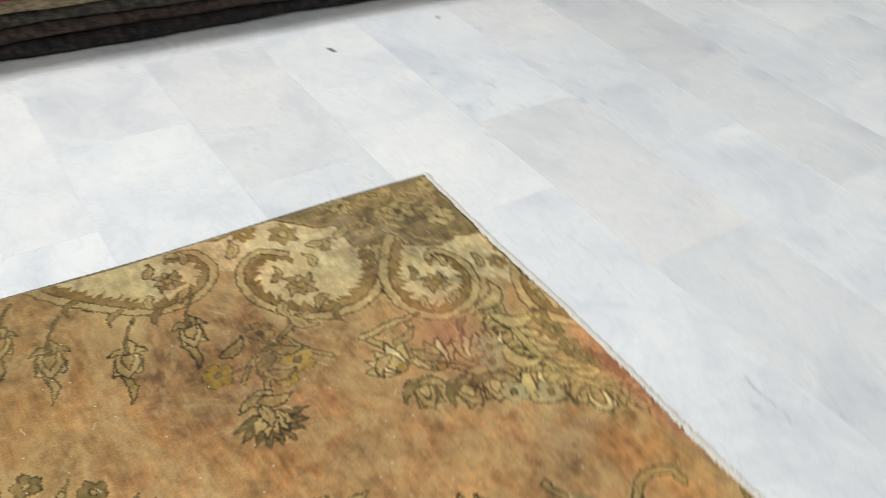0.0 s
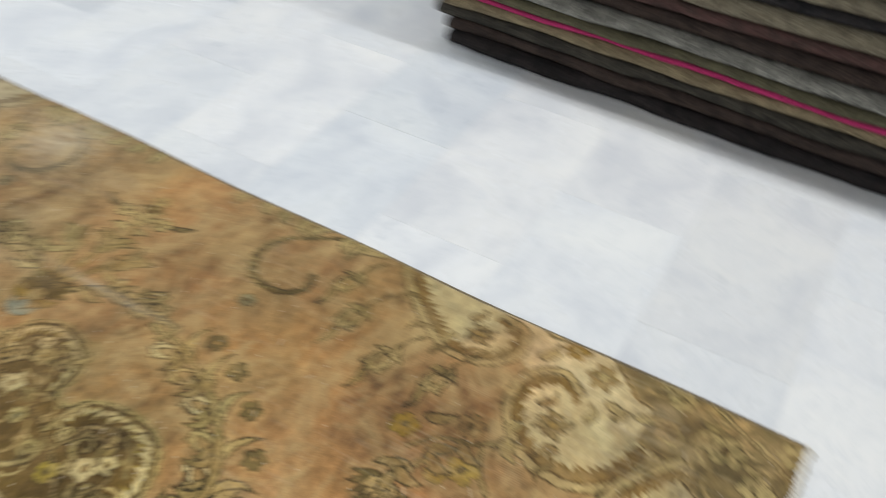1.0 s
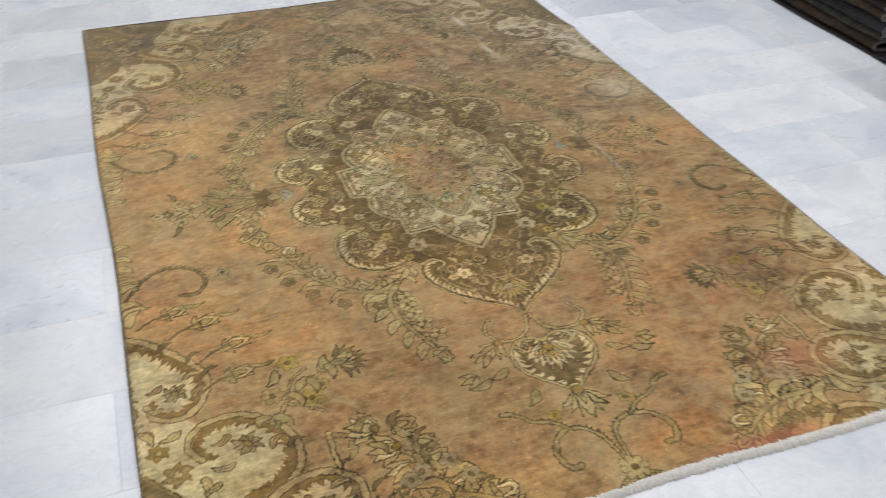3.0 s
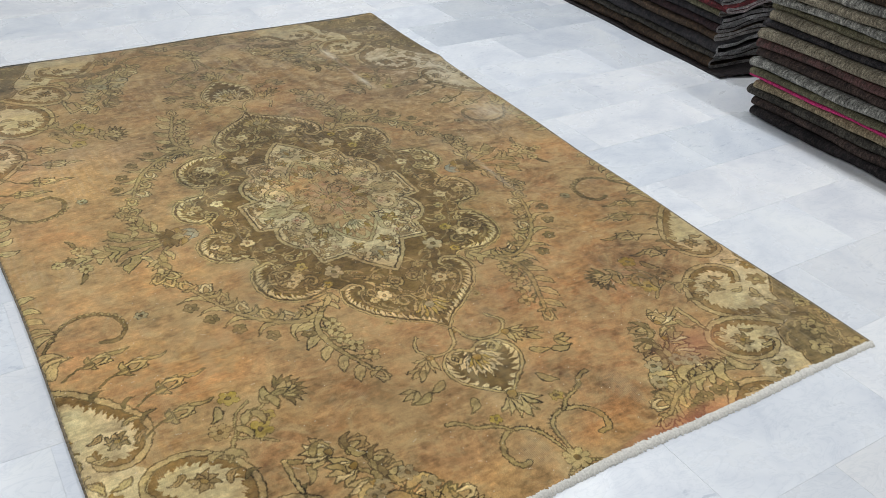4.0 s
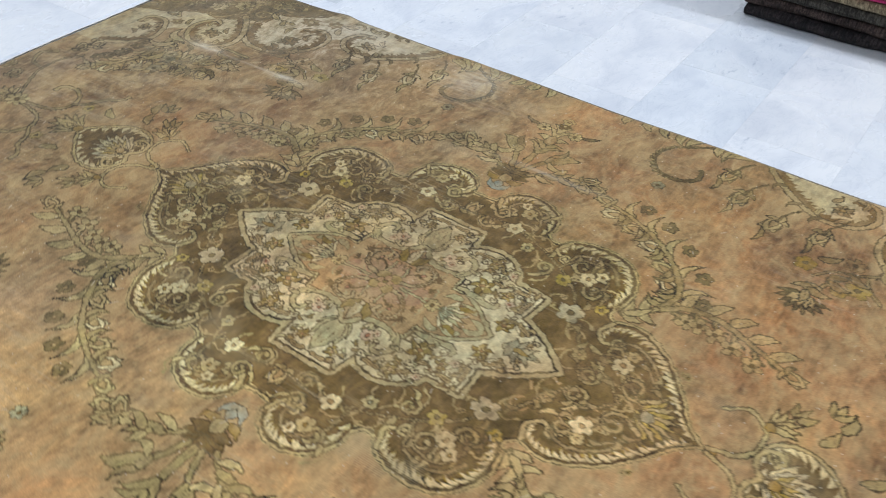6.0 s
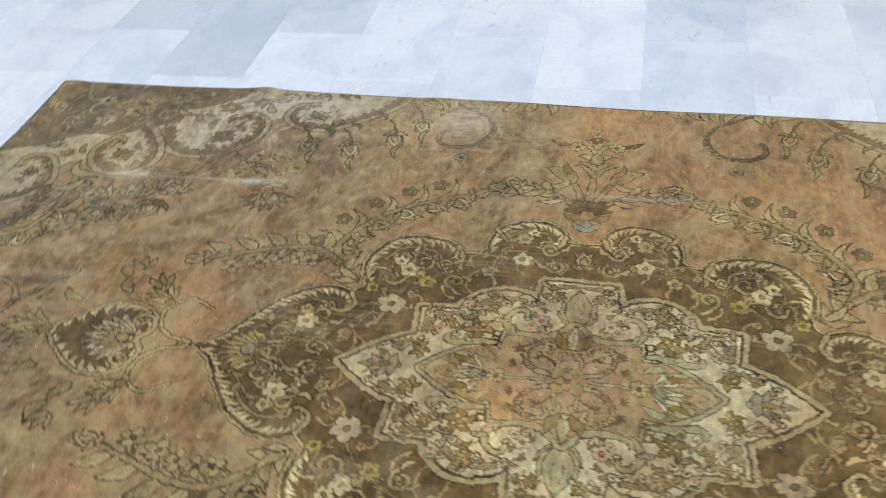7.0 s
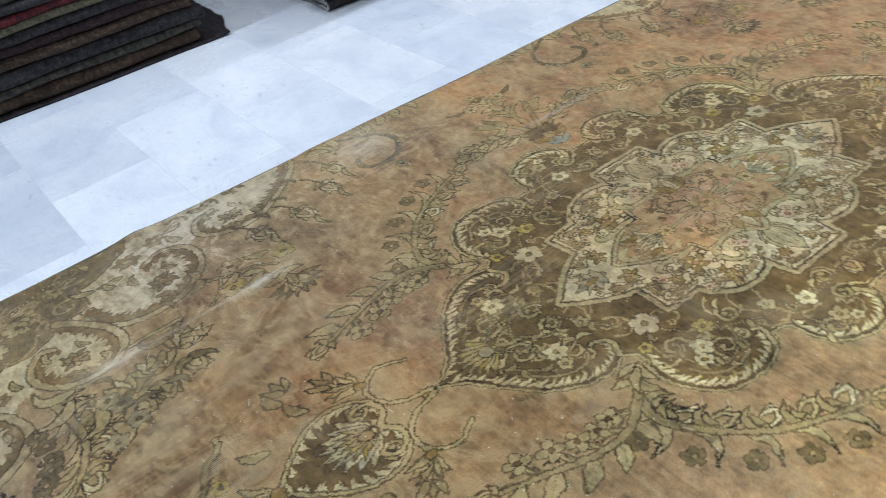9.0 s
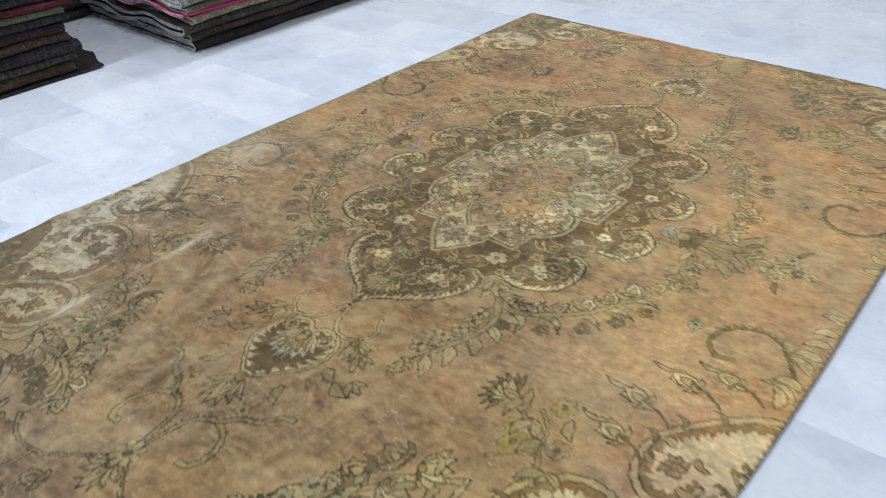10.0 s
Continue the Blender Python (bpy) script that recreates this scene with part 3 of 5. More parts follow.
for chain, eye in ((TIP, (0.09, 0.60)), (LOBE2, (0.30, 0.38)), (LOBE3, (0.40, 0.13))):
    inner = [tuple(np.array(p) + 0.075 * (np.array(eye) - p)) for p in chain[:7]]
    stroke([tuple(np.array(p) + 0.10 * (np.array(eye) - p)) for p in chain[:7]], 0.011, srgb(88, 68, 38), taper="leaf", rim=0.0)
    feathers(inner, -1, 0.036, YELLOW, 0.0160, 0.0026, 0.95)
    feathers(inner, -1, 0.028, CREAM, 0.0160, 0.0042, 0.95)
    stroke(inner, 0.0022, PALE, rim=0.0)
    stroke(chain[5:], 0.0055, PALE, 0.004, rim=0.003)
    spiral(chain[-1], 0.017, 2.0, 1, PALE, 0.0035)
    stroke([tuple(np.array(p) + 0.40 * (np.array(eye) - p)) for p in chain[2:7]], 0.0042, MID, 0.003, rim=0.0022)
for at, r, turn, sense in (((0.055, 0.615), 0.034, 2.0, 1), ((0.115, 0.535), 0.028, 4.0, -1), ((0.315, 0.345), 0.030, 1.0, 1), ((0.255, 0.405), 0.026, 5.0, -1), ((0.43, 0.165), 0.026, 1.5, 1), ((0.385, 0.075), 0.024, 4.5, -1), ((0.03, 0.52), 0.026, 0.5, 1), ((0.26, 0.27), 0.024, 3.0, -1), ((0.33, 0.06), 0.022, 2.0, 1)):
    spiral(at, r, turn, sense, SAGE, 0.0040, 1.2, 0.0028)
    leaf((at[0] + r * math.cos(turn), at[1] + r * math.sin(turn)), turn - sense * 1.2, r * 1.3, r * 0.2, PALE, 0.4 * sense, rim=0.0024)
for pts in ([(0.0, 0.66), (0.06, 0.60), (0.11, 0.56), (0.10, 0.52), (0.07, 0.53)], [(0.0, 0.60), (0.05, 0.55), (0.04, 0.50), (0.01, 0.51)], [(0.02, 0.50), (0.09, 0.46), (0.15, 0.43)], [(0.18, 0.40), (0.24, 0.36), (0.28, 0.30), (0.32, 0.22), (0.35, 0.12), (0.34, 0.02)],
            [(0.28, 0.30), (0.33, 0.33), (0.34, 0.39), (0.29, 0.42), (0.25, 0.40)], [(0.33, 0.18), (0.39, 0.18), (0.44, 0.15), (0.43, 0.10)], [(0.18, 0.40), (0.22, 0.43), (0.27, 0.44)], [(0.05, 0.68), (0.09, 0.64), (0.13, 0.60)]):
    stroke(pts, 0.0030, MID, rim=0.002)
    for k in (2, 5, 8):
        at, ang = along(curve(pts), k / 10)
        leaf(tuple(at), ang + (0.9 if k % 2 else -0.9), 0.026, 0.0055, SAGE if k == 5 else MID, 0.5, rim=0.002)
for k in range(9):
    leaf((0.0, 0.640), PI / 2 + 0.24 * (k - 4), 0.092 - 0.004 * abs(k - 4), 0.0085, (srgb(160, 142, 70), PALE)[k % 2], 0.05, rim=0.0026)
dot((0.0, 0.66), 0.014, BLUE, 0.002)
for p, r, c, h in (((0.17, 0.395), 0.031, srgb(168, 154, 114), OLIVE), ((0.285, 0.375), 0.022, CREAM, TAN), ((0.31, 0.40), 0.017, CREAM, GOLD), ((0.095, 0.566), 0.024, CREAM, TAN), ((0.13, 0.575), 0.016, PALE, TAN), ((0.345, 0.135), 0.022, CREAM, TAN), ((0.415, 0.135), 0.020, PALE, GOLD), ((0.44, 0.115), 0.014, CREAM, GOLD), ((0.25, 0.33), 0.020, YELLOW, OLIVE), ((0.215, 0.445), 0.016, YELLOW, OLIVE), ((0.30, 0.20), 0.018, PALE, BLUE), ((0.07, 0.475), 0.016, SAGE, TAN)):
    flower(p, r, 5, c, h, rim=0.0028)
bud((0.335, 0.0), 0.0, 0.05, PALE)

# white star and its rosette
STAR = [*map(tuple, curve([(0.0, 0.460), (0.05, 0.398), (0.078, 0.350), (0.089, 0.322)], 4)), (0.171, 0.329), (0.173, 0.247), *map(tuple, curve([(0.196, 0.238), (0.228, 0.202), (0.241, 0.155), (0.231, 0.106)], 4)), (0.213, 0.086), (0.280, 0.077), (0.280, 0.0)]
star_fill = [(-0.02, 0.462), *STAR, (0.282, -0.02), (-0.02, -0.02)]
INK, SEA, GILT = srgb(84, 66, 36), srgb(156, 146, 102), srgb(130, 108, 50)
UMBER, SALMON = srgb(106, 84, 48), srgb(153, 121, 87)


def polyline(pts, w, color, rim=0.0):
    for a, b in zip(pts, pts[1:]):
        stroke([a, b], w, color, rim=rim, n=int(6 + 220 * math.hypot(a[0] - b[0], a[1] - b[1])))


polyline(STAR, 0.0165, srgb(86, 68, 38))
polyline(STAR, 0.0140, srgb(160, 145, 99))
polyline(STAR, 0.0036, INK)
fill(star_fill, srgb(187, 174, 130))
polyline(STAR, 0.0022, INK)
polyline([(u * 0.955, v * 0.962) for u, v in STAR[4:6]], 0.0018, UMBER)
polyline([(u * 0.950, v * 0.94) for u, v in STAR[-2:]], 0.0018, UMBER)
# ink curls, each with a leaf at its foot
for at, r, turn, sense in (((0.150, 0.303), 0.013, 0.6, 1), ((0.118, 0.300), 0.011, 3.6, -1), ((0.152, 0.262), 0.012, 5.4, 1), ((0.200, 0.214), 0.011, 1.0, -1), ((0.176, 0.222), 0.010, 4.0, 1), ((0.225, 0.185), 0.010, 5.0, 1), ((0.165, 0.196), 0.011, 2.0, -1), ((0.262, 0.058), 0.011, 1.5, 1), ((0.234, 0.068), 0.009, 3.4, -1),
                           ((0.098, 0.285), 0.010, 1.2, -1), ((0.064, 0.345), 0.011, 1.2, -1), ((0.040, 0.388), 0.009, 4.0, 1), ((0.196, 0.148), 0.010, 0.4, -1), ((0.205, 0.096), 0.010, 2.2, 1), ((0.160, 0.098), 0.012, 4.6, 1), ((0.134, 0.066), 0.010, 2.6, -1), ((0.098, 0.238), 0.010, 0.2, 1), ((0.094, 0.158), 0.010, 3.2, 1), ((0.150, 0.160), 0.009, 5.2, -1), ((0.078, 0.310), 0.009, 2.4, 1), ((0.142, 0.282), 0.009, 1.8, -1)):
    spiral(at, 1.2 * r, turn, sense, INK, 0.0021, 1.1, 0.0)
    foot = (at[0] + r * math.cos(turn), at[1] + r * math.sin(turn))
    leaf(foot, turn - sense * 1.5, r * 2.1, r * 0.30, UMBER, 0.4 * sense, rim=0)
    leaf(foot, turn - sense * 0.7, r * 1.6, r * 0.32, (srgb(146, 126, 78), SEA)[at[0] > 0.15], 0.3 * sense, rim=0.0022, rim_color=INK)
for pts in ([(0.092, 0.326), (0.112, 0.290), (0.140, 0.268), (0.160, 0.250)], [(0.160, 0.320), (0.166, 0.285), (0.150, 0.240), (0.160, 0.215)], [(0.232, 0.120), (0.212, 0.140), (0.222, 0.172), (0.205, 0.200)], [(0.272, 0.070), (0.246, 0.058), (0.222, 0.072)],
            [(0.062, 0.370), (0.040, 0.345), (0.066, 0.318), (0.080, 0.290)], [(0.176, 0.240), (0.186, 0.210), (0.172, 0.176), (0.192, 0.155)], [(0.215, 0.092), (0.196, 0.080), (0.190, 0.058)], [(0.100, 0.180), (0.108, 0.220), (0.130, 0.240)], [(0.128, 0.050), (0.150, 0.052), (0.168, 0.078), (0.160, 0.110)]):
    stroke(pts, 0.0019, INK, rim=0)
    for k in (3, 7):
        at, ang = along(curve(pts), k / 10)
        leaf(tuple(at), ang + (1.1 if k == 3 else -1.1), 0.016, 0.0036, (UMBER, srgb(132, 112, 66))[k % 2], 0.4, rim=0.0016, rim_color=INK)
# short outlined bars
for p, q in (((0.213, 0.112), (0.217, 0.150)), ((0.188, 0.206), (0.207, 0.186)), ((0.104, 0.308), (0.138, 0.311)), ((0.157, 0.292), (0.156, 0.266)), ((0.266, 0.044), (0.266, 0.014)), ((0.070, 0.330), (0.052, 0.360)), ((0.147, 0.228), (0.150, 0.206))):
    stroke([p, q], 0.0046, srgb(150, 130, 84), rim=0.0026, rim_color=INK)
    stroke([p, q], 0.0013, UMBER, rim=0)
# gilt blossoms
for p, a, r in (((0.122, 0.193), 0.4, 0.032), ((0.205, 0.174), 1.2, 0.020), ((0.047, 0.303), 2.0, 0.024), ((0.128, 0.256), 0.9, 0.017), ((0.236, 0.042), 0.5, 0.016), ((0.178, 0.176), 0.1, 0.012)):
    for k in range(5):
        leaf(p, a + 1.257 * k, r, r * 0.26, (GILT, srgb(142, 122, 62))[k % 2], 0.3, rim=0.0024, rim_color=INK)
    for k in range(4):
        leaf(p, a + 0.6 + 1.57 * k, r * 0.55, r * 0.13, srgb(180, 160, 104), 0.0, rim=0.0012, rim_color=UMBER)
    dot(p, r * 0.18, srgb(152, 118, 70), 0.0018, INK)
for p, r in (((0.156, 0.072), 0.017), ((0.140, 0.088), 0.010), ((0.190, 0.232), 0.010), ((0.110, 0.276), 0.010)):
    flower(p, r, 5, srgb(184, 160, 124), ROSE, 0.3, 0.0020)
# the grey-green palm at the tip of the star
leaf((0.0, 0.338), PI / 2, 0.082, 0.018, srgb(136, 130, 96), 0.0, rim=0.0024, rim_color=INK)
for da, n in ((0.45, 0.064), (0.95, 0.045), (1.5, 0.030)):
    leaf((0.0, 0.345), PI / 2 - da, n, 0.0085, srgb(142, 136, 102), 0.25, rim=0.0022, rim_color=INK)
leaf((0.0, 0.356), PI / 2, 0.040, 0.0065, GILT, 0.0, rim=0.0016, rim_color=INK)
# palm on the star's short axis
for da, n, w in ((0.95, 0.052, 0.012), (0.5, 0.072, 0.014), (0.0, 0.098, 0.018)):
    leaf((0.160, 0.0), da, n, w * 1.12, SEA, 0.14, rim=0.0028, rim_color=INK)
stroke([(0.19, 0.008), (0.215, 0.010), (0.235, 0.004)], 0.0013, UMBER, rim=0)
# rosette: salmon ground inside a grey-green band with stepped corners
ROSETTE = [(0.0, 0.290), (0.026, 0.262), (0.054, 0.222), (0.071, 0.180), (0.068, 0.143), (0.109, 0.138), (0.111, 0.112), (0.104, 0.078), (0.111, 0.042), (0.130, 0.018), (0.152, 0.0)]
polyline(ROSETTE, 0.0128, INK)
polyline(ROSETTE, 0.0098, SEA)
arm = [(0.150, 0.004), (0.120, 0.036), (0.111, 0.075), (0.117, 0.116), (0.138, 0.140), (0.164, 0.139), (0.182, 0.124), (0.182, 0.106), (0.170, 0.102)]
stroke(arm, 0.0105, SEA, 0.0042, rim=0.0030, rim_color=INK)
stroke([(0.078, 0.152), (0.084, 0.190), (0.076, 0.232), (0.082, 0.256), (0.094, 0.254)], 0.0095, SEA, 0.0040, rim=0.0030, rim_color=INK)
for p, a in (((0.150, 0.138), 1.3), ((0.118, 0.118), 0.2), ((0.082, 0.205), 0.5), ((0.124, 0.055), 0.5)):
    leaf(p, a, 0.022, 0.0045, SEA, 0.5, rim=0.0020, rim_color=INK)
fill([(-0.02, 0.293), *ROSETTE, (0.152, -0.02), (-0.02, -0.02)], srgb(154, 128, 84))
polyline(ROSETTE, 0.0014, UMBER)
polyline([(0.076, 0.180), (0.078, 0.149), (0.116, 0.147), (0.117, 0.162), (0.100, 0.162), (0.100, 0.155)], 0.0024, INK)
stroke([(0.0, 0.0), (0.0, 0.08)], 0.070, SALMON, 0.036, rim=0.014, rim_color=srgb(157, 125, 83))
for p, a, n in (((0.0, 0.276), -1.2, 0.05), ((0.034, 0.236), -1.4, 0.05), ((0.055, 0.185), -2.0, 0.045)):
    leaf(p, a, n, 0.0085, SEA, 0.3, rim=0.0016, rim_color=UMBER)
# feathered oval vines round the heart
OVAL = [(0.014, 0.026), (0.022, 0.062), (0.046, 0.087), (0.073, 0.090), (0.092, 0.076), (0.097, 0.050), (0.087, 0.034), (0.072, 0.040)]
feathers(OVAL[1:], -1, 0.019, UMBER, 0.0095, 0.0030, 0.9)
stroke(OVAL, 0.0048, srgb(152, 132, 92), 0.0036, rim=0.0024, rim_color=INK)
feathers(OVAL[1:6], 1, 0.013, UMBER, 0.010, 0.0026, 0.8)
tendrils([(0.01, 0.01), (0.09, 0.02), (0.09, 0.12), (0.05, 0.16), (0.01, 0.12)], 77, 7, (0.03, 0.05), 0.0017, [UMBER, srgb(120, 96, 58), SEA], 0.0, UMBER, blossoms=0.0)
stroke([(0.020, 0.020), (0.044, 0.030), (0.062, 0.052), (0.054, 0.068)], 0.0024, UMBER, rim=0)
stroke([(0.030, 0.024), (0.052, 0.022), (0.070, 0.020)], 0.0030, SEA, 0.0020, rim=0.0020, rim_color=INK)
dot((0.066, 0.062), 0.0045, srgb(150, 104, 74), 0.0024, INK)
for k in range(6):
    leaf((0.072, 0.098), -0.5 + 0.45 * k, 0.024, 0.0030, UMBER, 0.2, rim=0)
for k in range(5):
    leaf((0.036, 0.104), 0.6 + 0.5 * k, 0.018, 0.0028, UMBER, 0.1, rim=0)
# palm along the long arm
for k in range(9):
    leaf((0.0, 0.168), PI / 2 + 0.30 * (k - 4), 0.066 - 0.003 * abs(k - 4), 0.0090, (srgb(186, 172, 128), SEA)[k % 2], 0.1, rim=0.0024, rim_color=UMBER)
for k in range(5):
    leaf((0.0, 0.160), PI / 2 + 0.36 * (k - 2), 0.036, 0.0060, srgb(140, 136, 100), 0.1, rim=0.0020, rim_color=INK)
leaf((0.034, 0.196), 1.2, 0.040, 0.0065, GILT, 0.3, rim=0.0016, rim_color=UMBER)
flower((0.0, 0.138), 0.019, 8, PALE, BROWN)
stroke([(0.0, 0.045), (0.0, 0.120)], 0.0026, SEA, rim=0.0018, rim_color=INK)
# bud on the short axis between gilt leaves
leaf((0.088, 0.004), 0.62, 0.052, 0.0120, GILT, 0.25, rim=0.0022, rim_color=INK)
leaf((0.092, 0.0), 0.0, 0.056, 0.0115, srgb(166, 153, 112), 0.0, rim=0.0024, rim_color=INK)
stroke([(0.105, 0.0), (0.132, 0.0)], 0.0012, UMBER, rim=0)
dot((0.088, 0.0), 0.0065, srgb(178, 160, 118), 0.0018, INK)
flower((0.0, 0.0), 0.040, 4, srgb(144, 120, 66), GILT, PI / 4, 0.0022)
flower((0.0, 0.0), 0.022, 4, srgb(164, 126, 84), GILT, 0.0, 0.0020)

# pendant and its fan
dot((0.0, 0.792), 0.011, GOLD, 0.003)
feathers([(0.006, 0.785), (0.024, 0.838), (0.062, 0.866), (0.108, 0.862), (0.134, 0.822), (0.11, 0.778)], 1, 0.014, SAGE, 0.012, 0.003, 0.9)
stroke([(0.006, 0.785), (0.024, 0.838), (0.062, 0.866), (0.108, 0.862), (0.134, 0.822), (0.11, 0.778)], 0.0045, PALE, 0.003, rim=0.0026)
HEART = [(0.0, 0.900), (0.022, 0.876), (0.06, 0.872), (0.096, 0.90), (0.108, 0.945), (0.092, 0.99), (0.05, 1.032), (0.0, 1.075)]
fill([(-0.02, 0.865), *map(tuple, curve(HEART)), (-0.02, 1.075)], srgb(108, 87, 48))
stroke([tuple(np.array(p) + 0.10 * (np.array((0.0, 0.95)) - p)) for p in HEART], 0.008, BROWN, rim=0)
feathers(HEART, 1, 0.040, CREAM, 0.016, 0.0050, 0.95)
stroke(HEART, 0.0036, PALE, rim=0.0030)
# striped fan in the heart
for k in range(9):
    leaf((0.0, 0.905), PI / 2 + 0.27 * (k - 4), 0.098 - 0.004 * abs(k - 4), 0.0150, (CREAM, srgb(172, 162, 124))[k % 2], 0.0, rim=0.0026)
for k in range(7):
    leaf((0.0, 0.910), PI / 2 + 0.30 * (k - 3), 0.060, 0.0060, (YELLOW, SAGE)[k % 2], 0.0, rim=0.0022)
    a = PI / 2 + 0.30 * (k - 3)
    stroke([(0.074 * math.cos(a), 0.905 + 0.074 * math.sin(a)), (0.086 * math.cos(a), 0.905 + 0.086 * math.sin(a))], 0.0017, BROWN, rim=0)
dot((0.0, 0.918), 0.012, GOLD, 0.0024)
spiral((0.062, 0.90), 0.022, 0.5, 1, SAGE, 0.0032)
fan((0.118, 0.868), 0.75, 0.066, PALE, 6, 0.8)
stroke([(0.0, 0.89), (0.03, 0.872), (0.06, 0.876), (0.074, 0.90), (0.058, 0.918), (0.044, 0.905)], 0.005, PALE, 0.0035, rim=0.0022)
fan((0.0, 1.075), PI / 2, 0.095, PALE, 7, 0.95)
for p, a in (((0.14, 0.96), 0.4), ((0.10, 1.05), 0.9), ((0.19, 0.985), 0.2)):
    leaf(p, a, 0.05, 0.010, SAGE, 0.3)

# leafy sprays from the medallion
spray([(0.285, 0.545), (0.35, 0.565), (0.43, 0.525), (0.50, 0.45), (0.545, 0.36), (0.575, 0.28)], n=6, size=0.062, color=SAGE, start=0.02, kinds=("finger", "cup"))
spray([(0.285, 0.545), (0.325, 0.61), (0.325, 0.69), (0.30, 0.77), (0.27, 0.85)], n=5, size=0.06, color=SAGE, start=0.12, kinds=("floret", "drop"))
stroke([(0.235, 0.49), (0.285, 0.545)], 0.009, SAGE, 0.007, rim=0.003)
for p, a, s in (((0.235, 0.49), 1.7, 0.05), ((0.235, 0.49), 0.0, 0.05), ((0.26, 0.52), 2.0, 0.05), ((0.26, 0.52), -0.3, 0.05), ((0.24, 0.495), 0.8, 0.06)):
    leaf(p, a, s, 0.009, PALE, 0.2)
# palm on the short axis
for da, n in ((0.0, 0.040), (0.75, 0.048)):
    leaf((0.458, 0.0), da, n, 0.0085, srgb(138, 140, 120), 0.25, rim=0.0022)
leaf((0.505, 0.012), 1.2, 0.045, 0.010, GOLD, 0.4, rim=0.0018)
for k in range(5):
    leaf((0.530, 0.0), 0.38 * k, 0.058, 0.0125, BROWN, 0.0, rim=0.0030)
dot((0.515, 0.0), 0.016, PALE, 0.0024)
stroke([(0.58, 0.0), (0.66, 0.0), (0.73, 0.0), (0.83, 0.0)], 0.010, SAGE, 0.0035, rim=0.0026)
stroke([(0.575, 0.020), (0.625, 0.040), (0.662, 0.065)], 0.0065, SAGE, 0.0055, rim=0.0028)
leaf((0.645, 0.052), 0.95, 0.088, 0.0210, SAGE, -0.25, vein=True)
leaf((0.640, 0.060), 1.75, 0.050, 0.0085, PALE, 0.5)
leaf((0.675, 0.050), 0.45, 0.052, 0.0075, MID, 0.4)
for u, da, n, w in ((0.665, 0.80, 0.070, 0.0085), (0.695, 0.95, 0.052, 0.0080), (0.735, 1.15, 0.048, 0.0110), (0.765, 0.75, 0.062, 0.0070), (0.790, 0.55, 0.050, 0.0060)):
    leaf((u, 0.003), da, n, w, (SAGE, PALE)[u > 0.73], -0.35, rim=0.0030)
leaf((0.722, 0.0), 0.0, 0.048, 0.0150, TAN, 0.0, vein=True)
leaf((0.805, 0.072), 1.15, 0.050, 0.0055, OLIVE, 0.2)
flower((0.798, 0.050), 0.021, 7, PALE, BROWN, 0.5, 0.0034)
flower((0.835, 0.0), 0.019, 6, BROWN, PALE, 0.5, 0.0030)
flower((0.864, 0.0), 0.019, 5, PALE, TAN, 0.2, 0.0032)
stroke([(0.560, 0.045), (0.592, 0.085), (0.612, 0.130), (0.614, 0.205)], 0.0055, SAGE, 0.0035, rim=0.0026)
for p, a, n in (((0.588, 0.075), 1.35, 0.070), ((0.600, 0.095), 0.95, 0.060), ((0.605, 0.115), 1.9, 0.060), ((0.612, 0.145), 1.2, 0.050), ((0.570, 0.065), 1.7, 0.055), ((0.612, 0.10), 0.5, 0.035)):
    leaf(p, a, n, 0.0085, (SAGE, PALE)[n < 0.06], 0.2, rim=0.0032)
for p, a in (((0.612, 0.205), 1.6), ((0.622, 0.180), 0.95), ((0.606, 0.180), 2.25)):
    bud(p, a, 0.050, PALE)


# the wool round each motif has taken a straw tint
def soften(m, r):
    for axis in (0, 1):
        c = np.cumsum(np.concatenate([np.repeat(m.take([0], axis), r + 1, axis), m, np.repeat(m.take([-1], axis), r, axis)], axis), axis)
        n = m.shape[axis]
        m = (c.take(range(2 * r + 1, 2 * r + 1 + n), axis) - c.take(range(0, n), axis)) / (2 * r + 1)
    return m


ground = (np.abs(canvas - np.array(FIELD, np.float32)).sum(-1) < 0.004).astype(np.float32)
halo = soften(soften(1 - ground, 6), 5)
wide = soften(soften(1 - ground, 22), 16)
canvas += (ground * np.clip(1.0 * halo + 0.25 * wide, 0, 0.65))[..., None] * (np.array(srgb(157, 135, 88), np.float32) - canvas)

# each outline stands out from the wool beside it
near = np.stack([soften(canvas[..., k], 3) for k in range(3)], -1)
canvas = np.clip(canvas + 0.45 * (canvas - near), 0.8 * np.array(DARK), 0.9)

# ---- the rug's cloth ----
RUG_C = (0.025, -0.095)
KNOT = 0.0022


def wobble(x, y, scale, seed):
    """Smooth noise of about unit size over the plane, from a few waves."""
    rng = np.random.RandomState(seed)
    out = np.zeros_like(x)
    for _ in range(9):
        a, p, f = rng.uniform(0, 2 * PI), rng.uniform(0, 2 * PI), rng.uniform(0.5, 1.6) / scale
        out += np.sin((x * np.cos(a) + y * np.sin(a)) * 2 * PI * f + p)
    return out / 3.0


